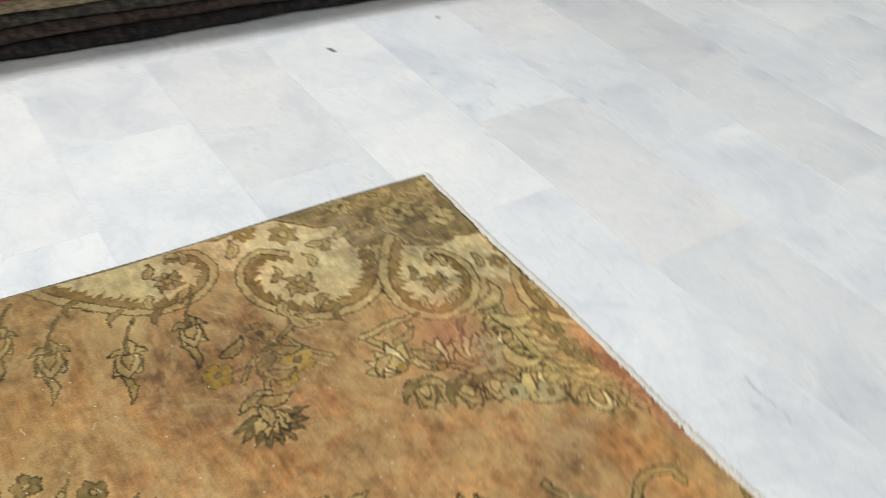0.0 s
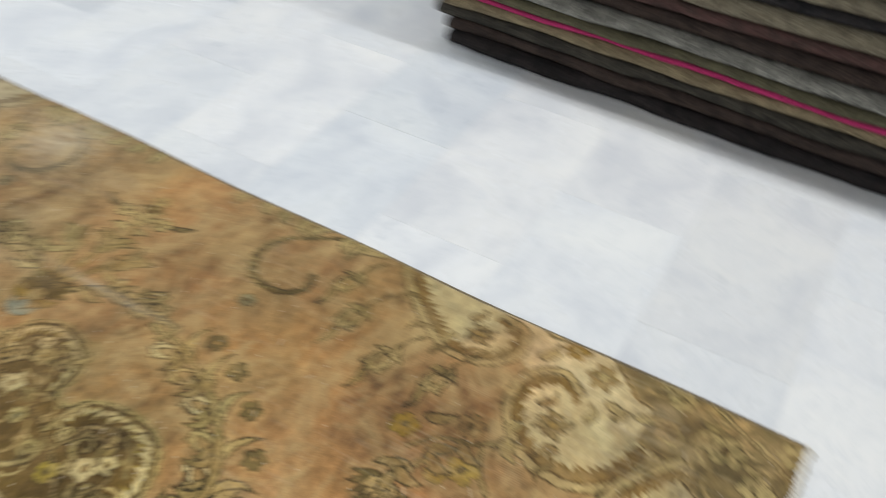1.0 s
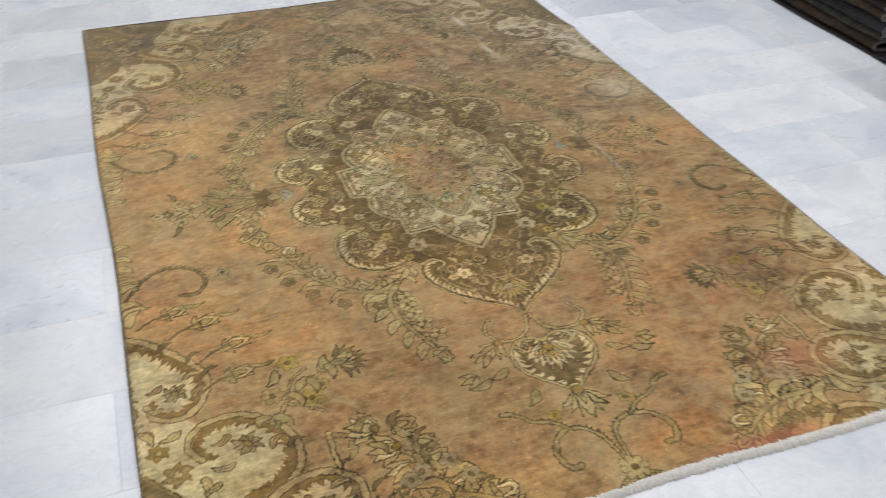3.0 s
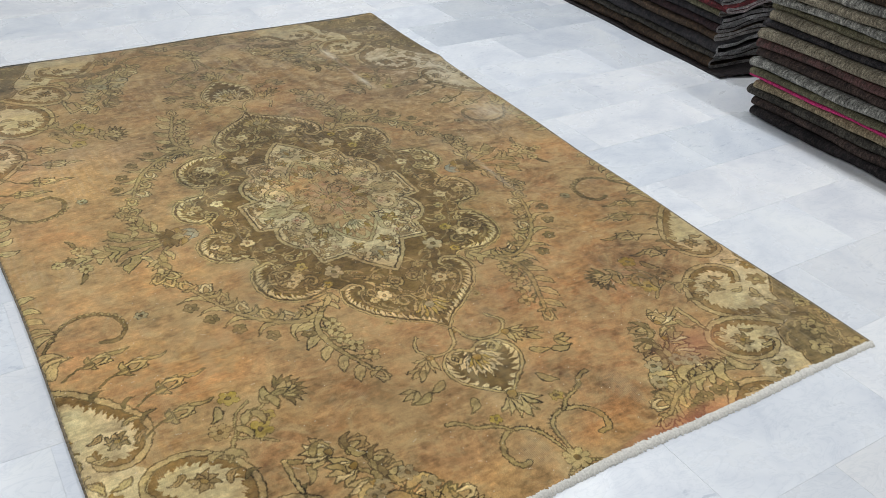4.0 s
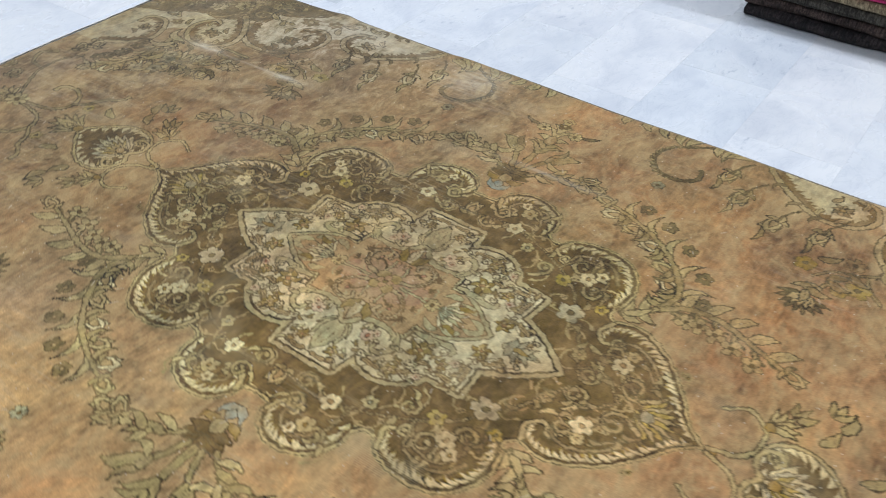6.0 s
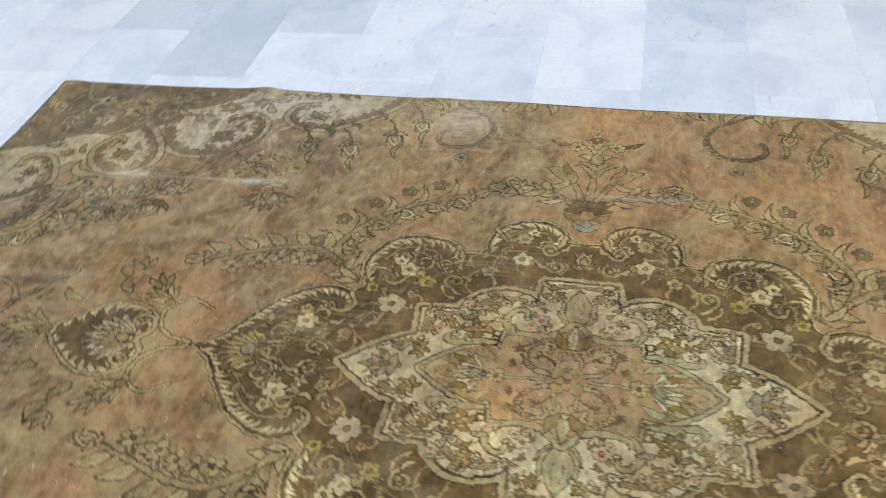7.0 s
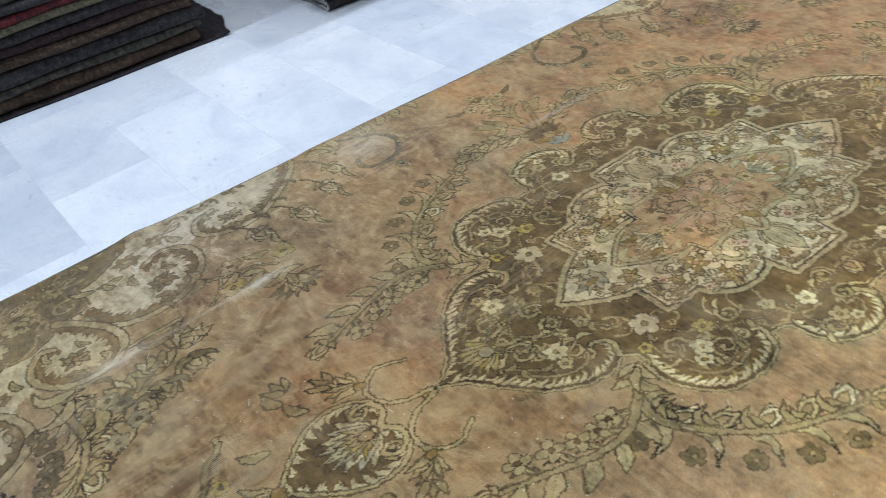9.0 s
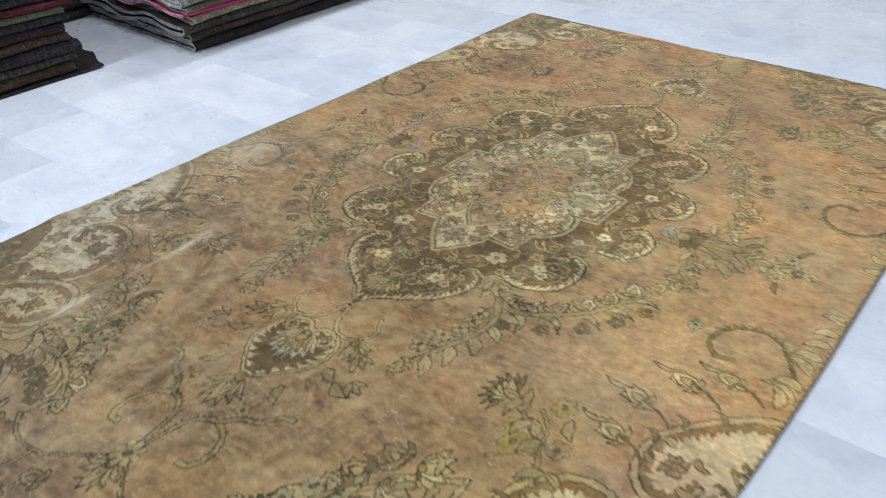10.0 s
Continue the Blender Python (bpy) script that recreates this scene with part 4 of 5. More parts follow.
def value_noise(x, y, cell, seed):
    """Value noise in 0..1 with cells of the given size (x, y)."""
    table = np.random.RandomState(seed).rand(257, 257)
    fx, fy = x / cell[0] + 40.3, y / cell[1] + 61.7
    ix, iy = np.floor(fx).astype(int), np.floor(fy).astype(int)
    tx, ty = fx - ix, fy - iy
    tx, ty = tx * tx * (3 - 2 * tx), ty * ty * (3 - 2 * ty)
    g = lambda a, b: table[(ix + a) % 257, (iy + b) % 257]
    return (g(0, 0) * (1 - tx) + g(1, 0) * tx) * (1 - ty) + (g(0, 1) * (1 - tx) + g(1, 1) * tx) * ty


def edge_west(y):
    return -0.981 - 0.017 * np.tanh(y / 0.7) - 0.003 * np.sin(5 * y)


def edge_east(y):
    return 1.028 + 0.036 * np.tanh(y / 1.1) + 0.012 * np.exp(-(((y - 0.91) / 0.05) ** 2)) + 0.003 * np.sin(9 * y)


def end_south(x):
    return -1.468 - 0.008 * x - 0.012 * np.clip((x - 0.7) / 0.3, 0, 1) + 0.005 * np.sin(7 * x + 1)


def end_north(x):
    return 1.578 + 0.014 * x + 0.007 * np.sin(6 * x)


nx, ny = int(2.03 / KNOT), int(3.06 / KNOT)
S, T = np.meshgrid(np.linspace(0, 1, nx + 1), np.linspace(0, 1, ny + 1))
gx = -0.98 + 2.02 * S
gy = -1.47 + 3.05 * T
for _ in range(3):
    gx = edge_west(gy) + (edge_east(gy) - edge_west(gy)) * S
    gy = end_south(gx) + (end_north(gx) - end_south(gx)) * T
fray = (np.random.RandomState(4).rand(nx + 1) - 0.5) * 0.006
gy[0] += fray
gy[-1] += fray[::-1]
pu = gx - RUG_C[0] + 0.0025 * wobble(gx, gy, 0.35, 1) + 0.001 * wobble(gx, gy, 0.03, 2)
pv = gy - RUG_C[1] + 0.003 * wobble(gx, gy, 0.4, 3) + 0.001 * wobble(gx, gy, 0.03, 4)
# the northern end is woven longer than the southern; the axis leans a little to the south
pv = np.where(pv > 0.72, pv - 0.145 * (pv - 0.72), pv)
pu = pu + 0.022 * np.clip(-pv / 0.9, 0, 1.1) * np.clip(1 - np.abs(pu) / 0.5, 0, 1)
ku = pu + 0.0040 * (value_noise(gx, gy, (0.0065, 0.0065), 201) - 0.5) + 0.0024 * (np.random.RandomState(203).rand(*gx.shape) - 0.5)
kv = pv + 0.0040 * (value_noise(gx, gy, (0.0065, 0.0065), 202) - 0.5) + 0.0024 * (np.random.RandomState(204).rand(*gx.shape) - 0.5)
fu = np.clip(np.abs(ku) / PX - 0.5, 0, NU - 1.01)
fv = np.clip(np.abs(kv) / PX - 0.5, 0, NV - 1.01)
iu, iv = fu.astype(int), fv.astype(int)
tu, tv = (fu - iu)[..., None], (fv - iv)[..., None]
knots = (canvas[iv, iu] * (1 - tu) + canvas[iv, iu + 1] * tu) * (1 - tv) + (canvas[iv + 1, iu] * (1 - tu) + canvas[iv + 1, iu + 1] * tu) * tv
# pile worn down unevenly: motifs fade into the ground, their outlines break
plain = np.array(FIELD)
wear = 0.84 + 0.36 * value_noise(gx, gy, (0.016, 0.016), 51) + 0.30 * (value_noise(gx, gy, (0.12, 0.10), 52) - 0.5)
knots = plain + (knots - plain) * np.clip(wear, 0.5, 1.2)[..., None]
# dark outlines, corroded in places
ink = np.clip((0.075 - knots.mean(-1)) / 0.04, 0, 1) * np.clip(2.2 * (value_noise(gx, gy, (0.035, 0.03), 205) - 0.42), 0, 0.6)
knots += ink[..., None] * (np.array(MID) - knots)
# abrash: bands of dye lots across the weft, faded patches, worn warps and lint
band = value_noise(gx, gy, (0.9, 0.10), 7) - 0.5
patch = value_noise(gx, gy, (0.24, 0.18), 8) - 0.5
small = value_noise(gx, gy, (0.040, 0.032), 9) - 0.5
streak = value_noise(gx, gy, (0.028, 0.0042), 10) - 0.5
fleck = value_noise(gx, gy, (0.009, 0.007), 16) - 0.5
ribs = np.random.RandomState(18).rand(gx.shape[0], 1) - 0.5
mottle = value_noise(gx, gy, (0.09, 0.08), 24) - 0.5
blotch = value_noise(gx, gy, (0.017, 0.015), 31) - 0.5
light = 0.875 + 0.20 * band + 0.36 * patch + 0.26 * mottle + 0.30 * small + 0.32 * blotch + 0.24 * streak + 0.34 * fleck + (0.05 + 0.16 * np.clip(value_noise(gx, gy, (0.16, 0.12), 81) - 0.35, 0, 1)) * ribs
# ramp: knot colours brighter to the south-west, darker to the north-east
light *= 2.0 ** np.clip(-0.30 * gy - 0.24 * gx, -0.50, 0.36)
# broad patches where the rug's colour is lighter or darker, in stops
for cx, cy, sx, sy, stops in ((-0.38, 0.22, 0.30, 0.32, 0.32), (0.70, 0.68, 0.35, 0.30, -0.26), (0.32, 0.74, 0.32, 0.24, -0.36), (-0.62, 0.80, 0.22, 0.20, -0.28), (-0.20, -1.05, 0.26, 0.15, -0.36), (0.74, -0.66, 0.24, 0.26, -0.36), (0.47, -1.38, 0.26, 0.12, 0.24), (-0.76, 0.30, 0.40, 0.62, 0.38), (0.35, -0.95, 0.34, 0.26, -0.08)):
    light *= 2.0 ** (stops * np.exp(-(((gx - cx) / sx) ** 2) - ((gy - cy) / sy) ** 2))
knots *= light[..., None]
# dye fades unevenly: rosy, straw and umber patches over the ground
warp_x, warp_y = gx + 0.02 * wobble(gx, gy, 0.2, 41), gy + 0.02 * wobble(gx, gy, 0.2, 42)
# how far a knot is as light as the ground: dark wool does not bleach to straw
open_wool = np.clip((knots.mean(-1) / light - 0.09) / 0.08, 0, 1)[..., None]


def patches(cell, seed, cut, gain):
    n = 0.65 * value_noise(warp_x, warp_y, cell, seed) + 0.35 * value_noise(warp_x, warp_y, (cell[0] * 0.3, cell[1] * 0.3), seed + 100)
    return np.clip(gain * (n - cut), 0, 1)[..., None]


knots *= 1 + patches((0.26, 0.20), 12, 0.45, 2.6) * open_wool * (np.array((1.11, 0.945, 0.90)) - 1)
knots *= 1 + patches((0.26, 0.18), 27, 0.50, 3.0) * (np.array((1.15, 1.12, 0.99)) - 1)
knots *= 1 + patches((0.32, 0.14), 19, 0.50, 2.6) * open_wool * (np.array((0.87, 0.80, 0.72)) - 1)
south = np.exp(-(((gx - 0.2) / 0.75) ** 2) - ((gy + 1.1) / 0.45) ** 2)[..., None] * (0.4 + 0.6 * patches((0.16, 0.11), 29, 0.40, 2.6))
knots *= 1 + south * open_wool * (np.array((1.11, 0.965, 0.93)) - 1)
straw = patches((0.070, 0.055), 61, 0.50, 2.6) * 0.34 + patches((0.022, 0.016), 65, 0.50, 3.4) * 0.33
knots += straw * open_wool * (np.array(srgb(188, 163, 112)) - knots)
grey = patches((0.40, 0.26), 13, 0.46, 2.6) * np.clip((gy + 0.1) / 1.2, 0, 1)[..., None]
knots += grey * 0.28 * (knots.mean(-1, keepdims=True) * np.array((1.10, 1.0, 0.86)) - knots)
worn = np.clip(5.0 * (value_noise(gx, gy, (0.0045, 0.07), 14) * value_noise(gx, gy, (0.22, 0.25), 15) - 0.50), 0, 1)[..., None]
knots += worn * 0.10 * (np.array(srgb(205, 190, 160)) - knots)
speck = (np.random.RandomState(6).rand(*gx.shape) > 0.9993)[..., None]
knots = np.where(speck, np.array(srgb(225, 212, 185)), knots)
knots *= (0.86 + 0.28 * np.random.RandomState(5).rand(*gx.shape))[..., None]
# pale scuffs where the pile is brushed, and loose white hairs along the weft
umber = patches((0.030, 0.020), 67, 0.54, 3.4) * 0.22
knots += umber * open_wool * (np.array(srgb(112, 84, 50)) - knots)
scuff = np.clip(3.0 * (0.6 * value_noise(warp_x, warp_y, (0.11, 0.06), 91) + 0.4 * value_noise(gx, gy, (0.03, 0.018), 92) - 0.55), 0, 1)
knots += 0.34 * scuff[..., None] * open_wool * (np.array(srgb(188, 163, 112)) - knots)
rng_h = np.random.RandomState(93)
for _ in range(190):
    j, i = rng_h.randint(4, ny - 4), rng_h.randint(4, nx - 20)
    span, tilt = rng_h.randint(2, 8), rng_h.uniform(-0.9, 0.9)
    cols_h = i + np.arange(span)
    cols_h = cols_h[cols_h < nx]
    rows_h = np.clip((j + tilt * np.arange(len(cols_h))).astype(int), 0, ny)
    knots[rows_h, cols_h] += 0.5 * (np.array(srgb(222, 208, 180)) - knots[rows_h, cols_h])
# bare warps show as fine pale lines where the pile is gone
bare = np.clip(5.0 * (0.55 * value_noise(gx, gy, (0.16, 0.22), 221) + 0.45 * value_noise(gx, gy, (0.035, 0.06), 222) - 0.66), 0, 1)
knots += (0.30 * bare * (np.arange(nx + 1) % 2)[None, :])[..., None] * (np.array(srgb(200, 184, 144)) - knots)
# bleached warps and patches towards the north-east corner
pale = np.array(srgb(214, 204, 180))
for cx, cy, sx, sy, much in ((0.598, 0.90, 0.005, 0.20, 0.18), (0.598, 0.78, 0.014, 0.06, 0.40), (0.60, 1.13, 0.022, 0.07, 0.5), (0.93, 0.26, 0.10, 0.10, 0.34), (0.97, 0.70, 0.05, 0.30, 0.20), (0.78, 1.08, 0.13, 0.24, 0.08), (0.62, -0.18, 0.01, 0.14, 0.25)):
    near = np.exp(-(((gx - cx) / sx) ** 2) - ((gy - cy) / sy) ** 2) * (0.4 + 0.9 * value_noise(gx, gy, (0.006, 0.03), 23))
    knots += much * near[..., None] * (pale - knots)
# the cream loops of the north-east corner are bleached nearly white
lum = np.clip((knots.mean(-1) - 0.19) / 0.10, 0, 1) * np.exp(-(((gx - 0.86) / 0.24) ** 2) - ((gy - 0.88) / 0.42) ** 2) * (0.5 + 0.5 * value_noise(gx, gy, (0.05, 0.05), 71))
knots += 0.42 * lum[..., None] * (np.array(srgb(212, 205, 188)) - knots)
# worn red and cream at the south end, a bleached line near the north corner
red = np.clip(1 - np.hypot((gx - 0.30) / 0.20, (gy + 1.46) / 0.035), 0, 1)[..., None] ** 0.5
knots += 0.45 * red * (np.array(srgb(178, 92, 78)) - knots)
red = np.clip(1 - np.hypot((gx - 0.55) / 0.17, (gy + 1.25) / 0.09), 0, 1)[..., None]
knots += 0.36 * red * (np.array(srgb(178, 102, 84)) - knots)
rim_w = np.minimum(S, 1 - S) * 2.03
stitch = (np.sin(gy * 2 * PI / 0.021 + 3 * value_noise(gx, gy, (0.1, 0.03), 211)) > -0.1) * np.clip((0.0075 - rim_w) / 0.002, 0, 1)
knots += (0.45 * stitch)[..., None] * (np.array(srgb(74, 58, 36)) - knots)
gz = 0.0 + 0.0015 * wobble(gx, gy, 0.5, 21) + 0.0006 * (knots.mean(-1) - 0.2) + 0.003 * np.exp(-((gx - edge_east(gy)) / 0.03) ** 2) * np.clip(wobble(gx, gy, 0.3, 22), 0, 2)
gz = np.maximum(gz, -0.003)
inset = np.minimum.reduce([S, 1 - S, T * 1.5, (1 - T) * 1.5])
gz -= 0.004 * np.clip(1 - inset / 0.004, 0, 1)

rug = new("persian_rug")
tagged(rug, "worn copper-brown Persian rug with olive medallion on marble floor", "rug")
region = np.zeros((ny, nx), int)
cu, cv = np.abs(pu[:-1, :-1]), np.abs(pv[:-1, :-1])


def region_of(poly):
    box, cover = inside(poly)
    full = np.zeros((NV, NU), bool)
    full[box[2] : box[3], box[0] : box[1]] = cover > 0.5
    return full[np.clip((cv / PX).astype(int), 0, NV - 1), np.clip((cu / PX).astype(int), 0, NU - 1)]


region[region_of(MEDALLION)] = 1
pend = region_of([(-0.02, 0.86), *map(tuple, curve(HEART)), (-0.02, 1.08)])
region[pend & (pv[:-1, :-1] > 0)] = 2
region[pend & (pv[:-1, :-1] < 0)] = 3
spandrel = region_of(GROUND)
for k, (a, b) in enumerate(((1, 1), (1, -1), (-1, 1), (-1, -1))):
    region[spandrel & (pu[:-1, :-1] * a > 0) & (pv[:-1, :-1] * b > 0)] = 4 + k
region[region_of(star_fill)] = 8
corner_of = np.stack([np.arange(ny)[:, None] * (nx + 1) + np.arange(nx)[None, :]] * 4, -1) + np.array([0, 1, nx + 2, nx + 1])
verts = np.stack([gx, gy, gz], -1).reshape(-1, 3)
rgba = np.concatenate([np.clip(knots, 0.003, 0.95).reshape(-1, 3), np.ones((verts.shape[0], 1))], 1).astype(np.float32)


def cloth(name, number, label):
    faces = corner_of[region == number]
    used, index = np.unique(faces, return_inverse=True)
    index = index.reshape(-1, 4)
    me = bpy.data.meshes.new(name)
    me.vertices.add(len(used))
    me.vertices.foreach_set("co", verts[used].astype(np.float32).ravel())
    me.loops.add(index.size)
    me.loops.foreach_set("vertex_index", index.ravel().astype(np.int32))
    me.polygons.add(len(index))
    me.polygons.foreach_set("loop_start", np.arange(0, index.size, 4, dtype=np.int32))
    me.polygons.foreach_set("use_smooth", np.ones(len(index), bool))
    me.update(calc_edges=True)
    att = me.color_attributes.new("knots", "FLOAT_COLOR", "POINT")
    att.data.foreach_set("color", rgba[used].ravel())
    me.materials.append(PILE)
    return child(tagged(new(name, me), label), rug)


cloth("field", 0, "faded copper-brown field with leafy sprays")
cloth("medallion", 1, "olive-brown lobed medallion with cream flames")
cloth("star", 8, "cream star with a rosy rosette")
cloth("pendant", 2, "olive pendant with a cream fan")
cloth("pendant", 3, "olive pendant with a cream fan")
for k in range(4):
    cloth("corner", 4 + k, "cream corner with gold-banded scrolls")


def edging(name, line, out, height, radius, m, label, ragged=0.0, seed=0):
    """A cord or ragged strip along an edge of the rug."""
    rng = random.Random(seed)
    pts, quads, ring = [], [], 7
    for i, (x, y) in enumerate(line):
        r = radius * (1 + 0.18 * math.sin(i * 2.1) + rng.uniform(-0.12, 0.12)) + ragged * rng.random()
        for k in range(ring):
            a = 2 * PI * k / ring
            pts.append((x + out[0] * r * math.cos(a), y + out[1] * r * math.cos(a), height + min(radius, r) * 0.85 * math.sin(a)))
    for i in range(len(line) - 1):
        for k in range(ring):
            quads.append((i * ring + k, i * ring + (k + 1) % ring, (i + 1) * ring + (k + 1) % ring, (i + 1) * ring + k))
    return child(tagged(new(name, paint(grid_mesh(name, pts, quads), m)), label), rug)


rows = range(0, ny + 1, 2)
edging("selvedge", [(gx[j, -1], gy[j, -1]) for j in rows], (1, 0), -0.0042, 0.0032, SELVEDGE, "dark brown overcast selvedge", 0, 1)
edging("selvedge", [(gx[j, 0], gy[j, 0]) for j in rows], (-1, 0), -0.0042, 0.0034, SELVEDGE, "dark brown overcast selvedge", 0, 2)


def frayed_end(line, out, label, seed, inner, outer):
    """A flat cotton end: its edge over the pile wanders, the floor side is nearly straight."""
    rng = random.Random(seed)
    pts, quads = [], []
    drift, fuzz = 0.5, 0.5
    for i, (x, y) in enumerate(line):
        drift = min(1.0, max(0.0, drift + rng.uniform(-0.10, 0.10)))
        fuzz = 0.8 * fuzz + 0.2 * rng.random()
        a = inner * (0.2 + 0.7 * drift + 0.25 * rng.random())
        b = outer * (0.75 + 0.5 * fuzz)
        h = rng.uniform(-0.0004, 0.0004)
        pts += [(x, y - out * a, 0.0022), (x, y - out * a * 0.4, 0.0028 + h), (x, y + out * b * 0.3, 0.0012 + h), (x, y + out * b, FLOOR_Z + 0.0030), (x, y + out * (b + 0.001), FLOOR_Z + 0.0004)]
    for i in range(len(line) - 1):
        for k in range(4):
            quads.append((i * 5 + k, i * 5 + k + 1, i * 5 + k + 6, i * 5 + k + 5))
    return child(tagged(new("fringe", paint(grid_mesh("fringe", pts, quads), FRINGE)), label), rug)


frayed_end([(gx[0, i], gy[0, i]) for i in range(nx + 1)], -1, "frayed off-white cotton end", 3, 0.011, 0.011)
frayed_end([(gx[-1, i], gy[-1, i]) for i in range(nx + 1)], 1, "frayed off-white cotton end", 4, 0.005, 0.008)

# ---- stacks of folded rugs ----
SHADES = {
    "black_brown": ((0.016, 0.015, 0.016), (0.034, 0.028, 0.028), 0.5),
    "dark_brown": ((0.034, 0.026, 0.024), (0.066, 0.047, 0.040), 0.5),
    "dark_olive": ((0.032, 0.030, 0.026), (0.070, 0.064, 0.052), 0.5),
    "tan": ((0.27, 0.225, 0.14), (0.15, 0.12, 0.075), 0.4),
    "pink": ((0.42, 0.035, 0.14), (0.34, 0.03, 0.11), 0.2),
    "olive": ((0.125, 0.118, 0.072), (0.075, 0.068, 0.045), 0.4),
    "light_grey": ((0.31, 0.31, 0.28), (0.13, 0.13, 0.12), 0.6),
    "red_brown": ((0.062, 0.042, 0.038), (0.105, 0.055, 0.052), 0.45),
    "grey_olive": ((0.235, 0.213, 0.157), (0.15, 0.13, 0.095), 0.45),
    "slate": ((0.018, 0.018, 0.021), (0.042, 0.038, 0.039), 0.5),
    "crimson": ((0.11, 0.018, 0.022), (0.04, 0.014, 0.015), 0.5),
    "plum": ((0.046, 0.027, 0.027), (0.020, 0.015, 0.017), 0.5),
    "rose": ((0.11, 0.040, 0.048), (0.05, 0.024, 0.028), 0.4),
    "brown": ((0.075, 0.050, 0.032), (0.030, 0.022, 0.016), 0.5),
}
WORDS = {"black_brown": "blackish brown", "dark_brown": "dark brown", "dark_olive": "dark olive", "tan": "tan", "pink": "bright pink", "olive": "olive", "light_grey": "light grey",
         "red_brown": "red-brown", "grey_olive": "grey-olive", "slate": "slate blue-grey", "crimson": "dark crimson", "plum": "plum brown", "rose": "faded rose", "brown": "mid brown"}
CLOTH = {k: folded_material("folded_" + k, *v) for k, v in SHADES.items()}
EDGE = {k: folded_material("edge_" + k, tuple(0.5 * c + 0.30 for c in v[0]), tuple(0.5 * c + 0.16 for c in v[1]), 0.4) for k, v in SHADES.items()}


def folded_rug(shade, length, depth, thick, plies, seed, front, sway, lift):
    """A rug folded over: sheets of cloth bent round a soft fold at the front, open and wavy at both ends."""
    rng = random.Random(seed)
    top = new("folded_rug")
    tagged(top, f"{WORDS[shade]} wool rug folded flat in a stack", "rug", "folded rugs in stacks")
    ply = thick / plies
    sheet = min(0.017, 0.44 * ply)
    for p in range(plies):
        z0 = p * ply
        r = ply / 2
        backs = np.linspace(depth, r + 0.03, 14)
        prof = [(x, 0.0) for x in backs] + [(r * 1.3 * (1 - math.sin(a)), r - r * math.cos(a)) for a in np.linspace(0, PI, 9)] + [(x, ply) for x in backs[::-1]]
        prof = [(x, z * 0.985) for x, z in prof]
        hollow = [(max(x, sheet + 0.3 * (x - sheet)) if x < r + 0.02 else x, min(max(z, sheet), ply - sheet)) for x, z in prof]
        n = len(prof)
        off, ph, ph2 = rng.uniform(-0.006, 0.006), rng.uniform(0, 6), rng.uniform(0, 6)
        a0, a1 = rng.uniform(-0.007, 0.007), rng.uniform(-0.007, 0.007)
        s0, s1 = rng.uniform(-0.025, 0.025), rng.uniform(-0.025, 0.025)
        ts = [0.0, 0.012, 0.03, 0.06, 0.10, 0.15]
        body = list(np.linspace(0.2, length - 0.2, max(8, int(length / 0.05))))
        ys = ts + body + [length - t for t in ts[::-1]]
        rings = [(ys[4], hollow)] + [(ys[0], hollow)] + [(y, prof) for y in ys] + [(ys[-1], hollow)] + [(ys[-5], hollow)]
        pts, quads, kinds = [], [], []
        for y0, shape in rings:
            end = min(y0, length - y0)
            for k, (x, z) in enumerate(shape):
                t = y0 / length
                y = y0 + (a0 + s0 * x) * (1 - t) - (a1 + s1 * x) * t
                near = math.exp(-x / 0.15)
                if end == 0.0:
                    y += (0.006 * (1 - near) * math.sin(61 * x + ph + z * 90) + rng.uniform(-0.002, 0.002)) * (1 if y0 == 0 else -1)
                dx = off + (0.005 * math.sin(9 * y + ph) + 0.003 * math.sin(23 * y + ph2) + 0.0015 * math.sin(57 * y + ph)) * near
                loose = math.exp(-end / 0.07) * (1 - 0.75 * near)
                dz = 0.002 * math.sin(14 * y + ph2) * near + loose * (sway * lift * math.sin(14.0 * x + 1.3 + 3.0 * lift) + 0.30 * sway * math.sin(17 * x + ph) * lift)
                # the open end sags between its folds
                pinch = 0.30 * loose * (1 - near) * math.sin(13 * x + ph2) * (z - r)
                pts.append((front + x + dx, y, z0 + z + dz - pinch * 0.6))
        for i in range(len(rings) - 1):
            for k in range(n - 1):
                quads.append((i * n + k, i * n + k + 1, (i + 1) * n + k + 1, (i + 1) * n + k))
                kinds.append(1 if i in (1, len(rings) - 3) else 0)
            quads.append((i * n + n - 1, i * n, (i + 1) * n, (i + 1) * n + n - 1))
            kinds.append(0)
        last = (len(rings) - 1) * n
        for k in range(n // 2):
            quads += [(k, k + 1, n - 2 - k, n - 1 - k), (last + k + 1, last + k, last + n - 1 - k, last + n - 2 - k)] if k < n // 2 - 1 else []
            kinds += [0, 0] if k < n // 2 - 1 else []
        half = len(rings) * n // 2
        for name, keep, m, words in (("folded_cloth", lambda f, k: k == 0, CLOTH[shade], ""),
                                     ("fringe", lambda f, k: k == 1 and f[0] < half, EDGE[shade], "pale frayed end of the rug"),
                                     ("fringe", lambda f, k: k == 1 and f[0] >= half, EDGE[shade], "pale frayed end of the rug")):
            chosen = [f for f, k in zip(quads, kinds) if keep(f, k)]
            used = sorted({v for f in chosen for v in f})
            index = {v: i for i, v in enumerate(used)}
            me = paint(grid_mesh(name, [pts[v] for v in used], [tuple(index[v] for v in f) for f in chosen]), m)
            child(tagged(new(name, me), words), top)
    return top


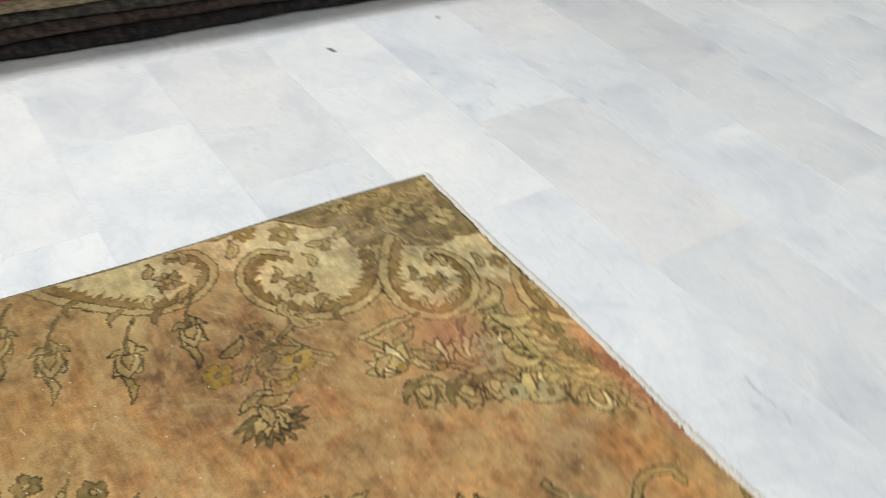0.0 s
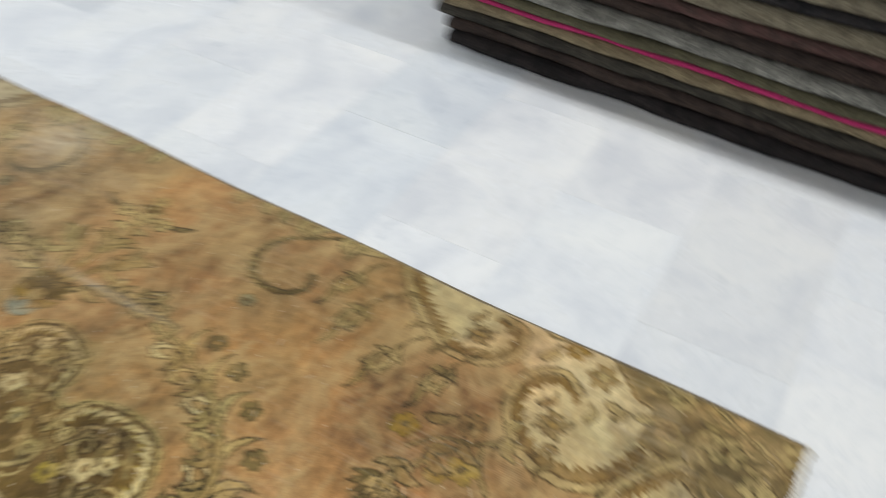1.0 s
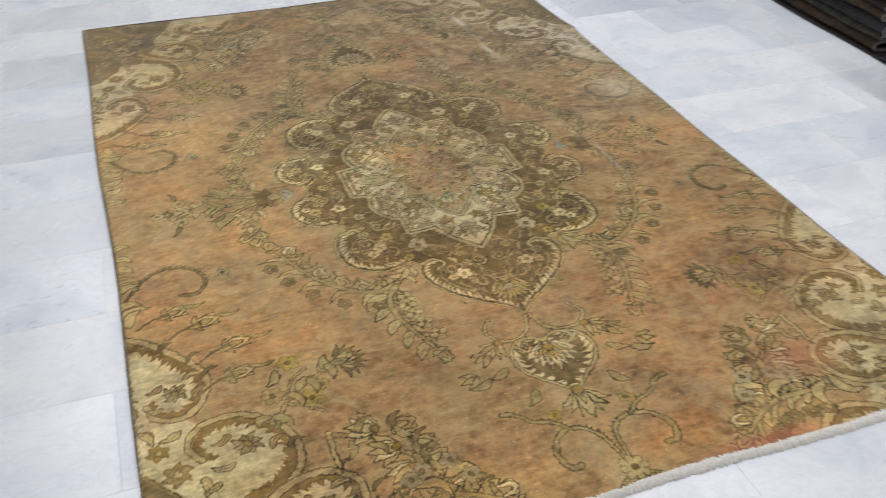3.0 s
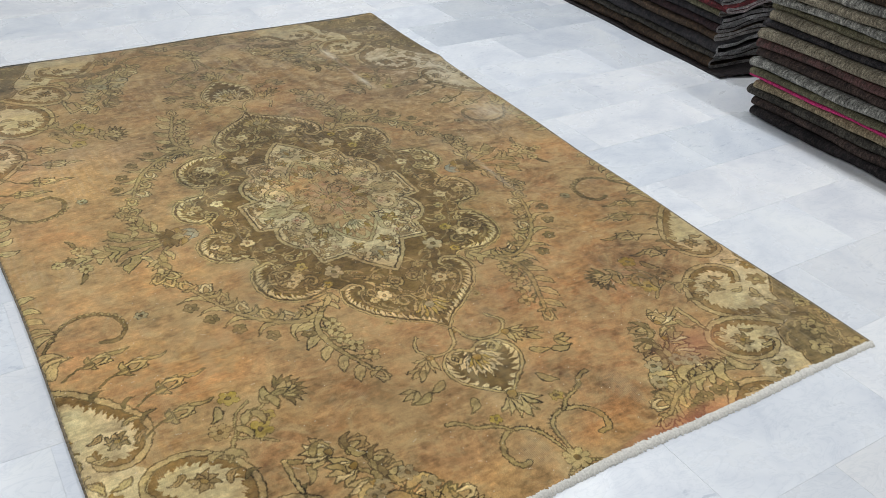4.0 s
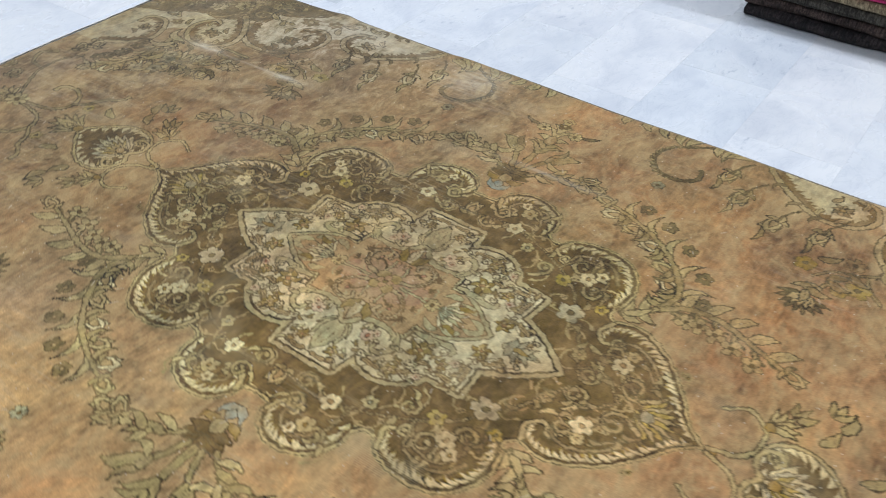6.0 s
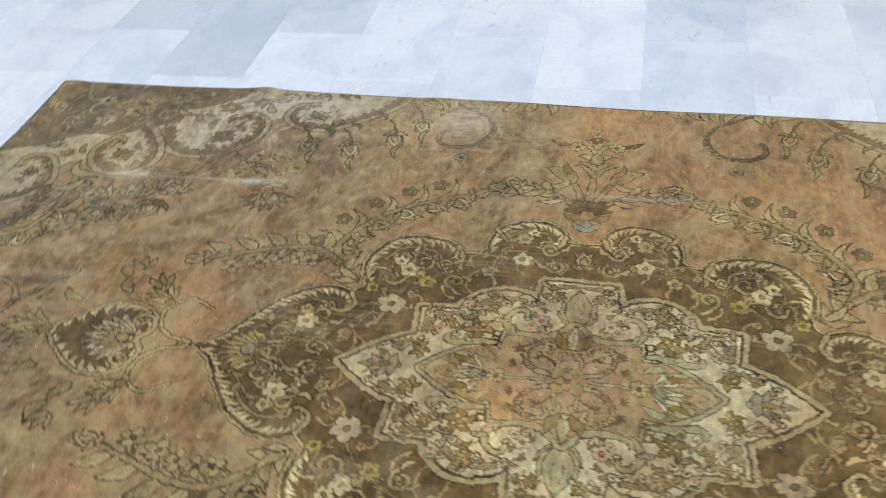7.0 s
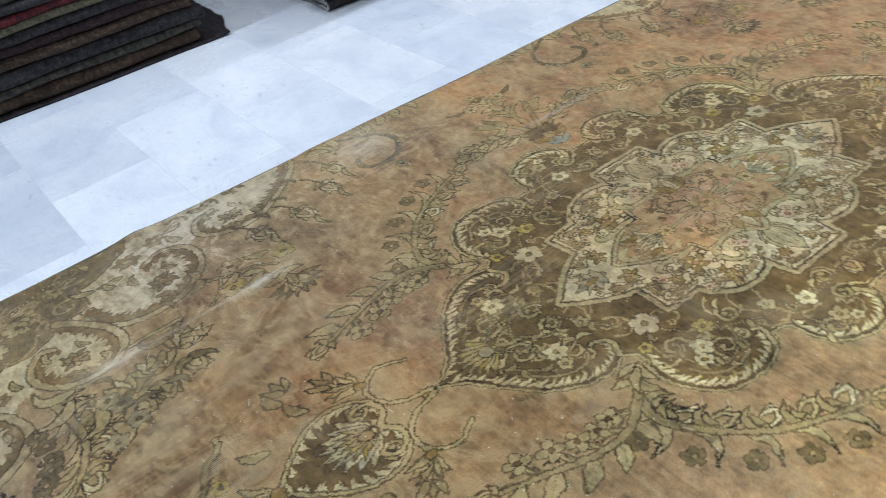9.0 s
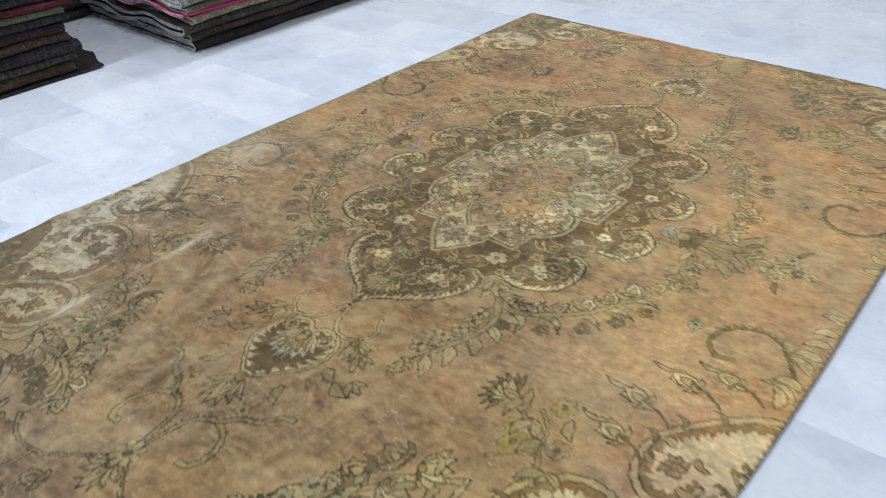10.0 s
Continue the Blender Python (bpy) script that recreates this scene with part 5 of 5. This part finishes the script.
def stack(order, length, depth, spot, turn, seed, lean=0.0, sway=0.016, ground=FLOOR_Z):
    """Folded rugs one on another; the front faces -x before the turn, the length runs along +y."""
    rng = random.Random(seed)
    z = ground
    for i, (shade, thick, plies, out, *poke) in enumerate(order):
        ob = folded_rug(shade, length + rng.uniform(-0.012, 0.012), depth + rng.uniform(-0.04, 0.04), thick, plies, seed * 100 + i, out + rng.uniform(-0.006, 0.006), sway, min(1.0, (z - ground) / 0.10))
        ob.matrix_world = pose(spot[0] + lean * i, spot[1] + rng.uniform(-0.008, 0.008) + sum(poke), z + 0.0006, 0, 0, turn + rng.uniform(-0.25, 0.25))
        z += thick + 0.0006


# stack beside the south half: its north end at y = -0.18; the front runs south
SOUTH = [("black_brown", 0.042, 1, 0.016, -0.018), ("dark_brown", 0.040, 1, 0.013, -0.010), ("dark_olive", 0.046, 1, 0.008, -0.004), ("tan", 0.036, 1, 0.004, -0.018),
         ("pink", 0.017, 1, -0.004), ("olive", 0.028, 1, 0.0), ("light_grey", 0.038, 1, -0.012), ("dark_brown", 0.040, 1, 0.004), ("red_brown", 0.040, 1, 0.01), ("grey_olive", 0.044, 1, 0.006),
         ("slate", 0.026, 1, 0.015), ("grey_olive", 0.044, 1, 0.006), ("olive", 0.030, 1, 0.012), ("light_grey", 0.036, 1, 0.006), ("grey_olive", 0.036, 1, 0.01), ("light_grey", 0.036, 1, 0.010),
         ("brown", 0.040, 1, 0.012), ("grey_olive", 0.040, 1, 0.012), ("olive", 0.040, 1, 0.012), ("dark_brown", 0.04, 1, 0.014)]
stack(SOUTH, 3.35, 0.92, (1.748, -3.55), -2.4, 3)
# stack beside the north half: its south end at y = 0.20
NORTH = [("brown", 0.050, 1, 0.022, 0.025), ("dark_olive", 0.032, 1, 0.018, 0.01), ("slate", 0.056, 1, 0.006, -0.03), ("brown", 0.036, 1, 0.012, 0.02), ("plum", 0.040, 1, 0.014, 0.03),
         ("slate", 0.038, 1, 0.008, 0.0), ("olive", 0.030, 1, 0.010, 0.02), ("crimson", 0.028, 1, 0.012, -0.03), ("slate", 0.032, 1, 0.010), ("dark_olive", 0.034, 1, 0.012), ("plum", 0.036, 1, 0.014), ("dark_brown", 0.040, 1, 0.012), ("slate", 0.040, 1, 0.012, 0.02), ("dark_olive", 0.044, 1, 0.015), ("black_brown", 0.046, 1, 0.012),
         ("red_brown", 0.046, 1, 0.015), ("dark_brown", 0.048, 1, 0.012)]
# a thin dark rug lies crumpled under the stack and pokes out at its end
sheet_pts, sheet_quads = [], []
for i in range(58):
    for j in range(25):
        x, y = 0.0 + 0.94 * j / 24, -0.06 + 2.8 * i / 57
        free = max(0.0, min(1.0, (0.03 - y) / 0.14))
        y += free * (0.035 * math.sin(9.0 * x + 2.2) + 0.010 * math.sin(31 * x))
        sheet_pts.append((x + 0.004 * math.sin(9 * y), y, 0.0085 + free * (0.014 + 0.012 * math.sin(16 * x + 9 * y) + 0.005 * math.sin(43 * x + 2))))
for i in range(57):
    for j in range(24):
        sheet_quads.append((i * 25 + j, i * 25 + j + 1, (i + 1) * 25 + j + 1, (i + 1) * 25 + j))
crumpled = paint(grid_mesh("crumpled_rug", sheet_pts, sheet_quads), CLOTH["black_brown"])
thicken = tagged(new("crumpled_rug", crumpled), "thin blackish rug lying crumpled under a stack", "rug")
thicken.matrix_world = pose(2.098, 0.15, FLOOR_Z, 0, 0, -4.0)
solid = thicken.modifiers.new("thickness", "SOLIDIFY")
solid.thickness, solid.offset = 0.008, -1.0
stack(NORTH, 2.72, 0.95, (2.098, 0.195), -4.0, 7, sway=0.024, ground=FLOOR_Z + 0.009)
# lower stack further back between them
BACK = [("black_brown", 0.05, 1, 0.0), ("slate", 0.05, 1, 0.01), ("black_brown", 0.05, 1, 0.01), ("dark_brown", 0.05, 1, 0.0), ("black_brown", 0.05, 1, 0.01), ("slate", 0.05, 1, 0.01)]
stack(BACK, 0.86, 0.9, (2.80, -0.72), 0.0, 9)

# ---- marble tiles, each a piece of the floor ----
tile_mesh = paint(box_mesh("tile", TILE_L - JOINT, TILE_W - JOINT, TILE_H, 0.0004, 1), MARBLE)
rng_tile = random.Random(17)
far_pts, far_quads = [], []
for i, k, x, y in tile_spots():
    tone = TONES.get((i, k))
    shade = rng_tile.choice((1.0, 1.0, 0.99, 0.97, 0.95, 0.93))
    cool = rng_tile.uniform(-0.012, 0.02)
    if tone:
        shade, cool = tone
    if -2.2 < x < 2.9 and -3.6 < y < 3.0:
        ob = new("tile", tile_mesh)
        ob.location = (x, y, FLOOR_Z - TILE_H / 2 + rng_tile.uniform(-0.0001, 0.0001))
        ob.rotation_euler = (0, 0, PI * rng_tile.randrange(2))
        ob.color = (shade * (1 - cool), shade, shade * (1 + cool), 1)
        child(ob, floor)
    else:
        a, b = (TILE_L - JOINT) / 2, (TILE_W - JOINT) / 2
        n = len(far_pts)
        far_pts += [(x - a, y - b, FLOOR_Z), (x + a, y - b, FLOOR_Z), (x + a, y + b, FLOOR_Z), (x - a, y + b, FLOOR_Z)]
        far_pts += [(px, py, FLOOR_Z - 0.003) for px, py, _ in far_pts[n:]]
        far_quads += [(n, n + 1, n + 2, n + 3)] + [(n + j, n + 4 + j, n + 4 + (j + 1) % 4, n + (j + 1) % 4) for j in range(4)]
far = new("far_tiles", paint(grid_mesh("far_tiles", far_pts, far_quads, False), MARBLE))
child(tagged(far, kind="stuff"), floor)
for ob in floor.children:
    ob.matrix_parent_inverse = Matrix.Translation(-floor.location)

# dark bits of debris lying on the marble
for x, y, turn, size in ((1.613, -1.585, 25, 0.015), (1.668, -1.968, -40, 0.012)):
    bm = bmesh.new()
    bmesh.ops.create_icosphere(bm, subdivisions=2, radius=1.0)
    for v in bm.verts:
        v.co = (v.co.x * size * (1 + 0.25 * math.sin(7 * v.co.y + 3)), v.co.y * size * 0.36, max(-0.5, v.co.z) * size * 0.22 * (1 + 0.4 * math.sin(9 * v.co.x)))
    me = bpy.data.meshes.new("debris")
    bm.to_mesh(me)
    bm.free()
    bit = tagged(new("debris", paint(me, EDGE["slate"])), "grey scrap of lint lying on the marble floor", "debris")
    bit.matrix_world = pose(x, y, FLOOR_Z + size * 0.11, 0, 0, turn)
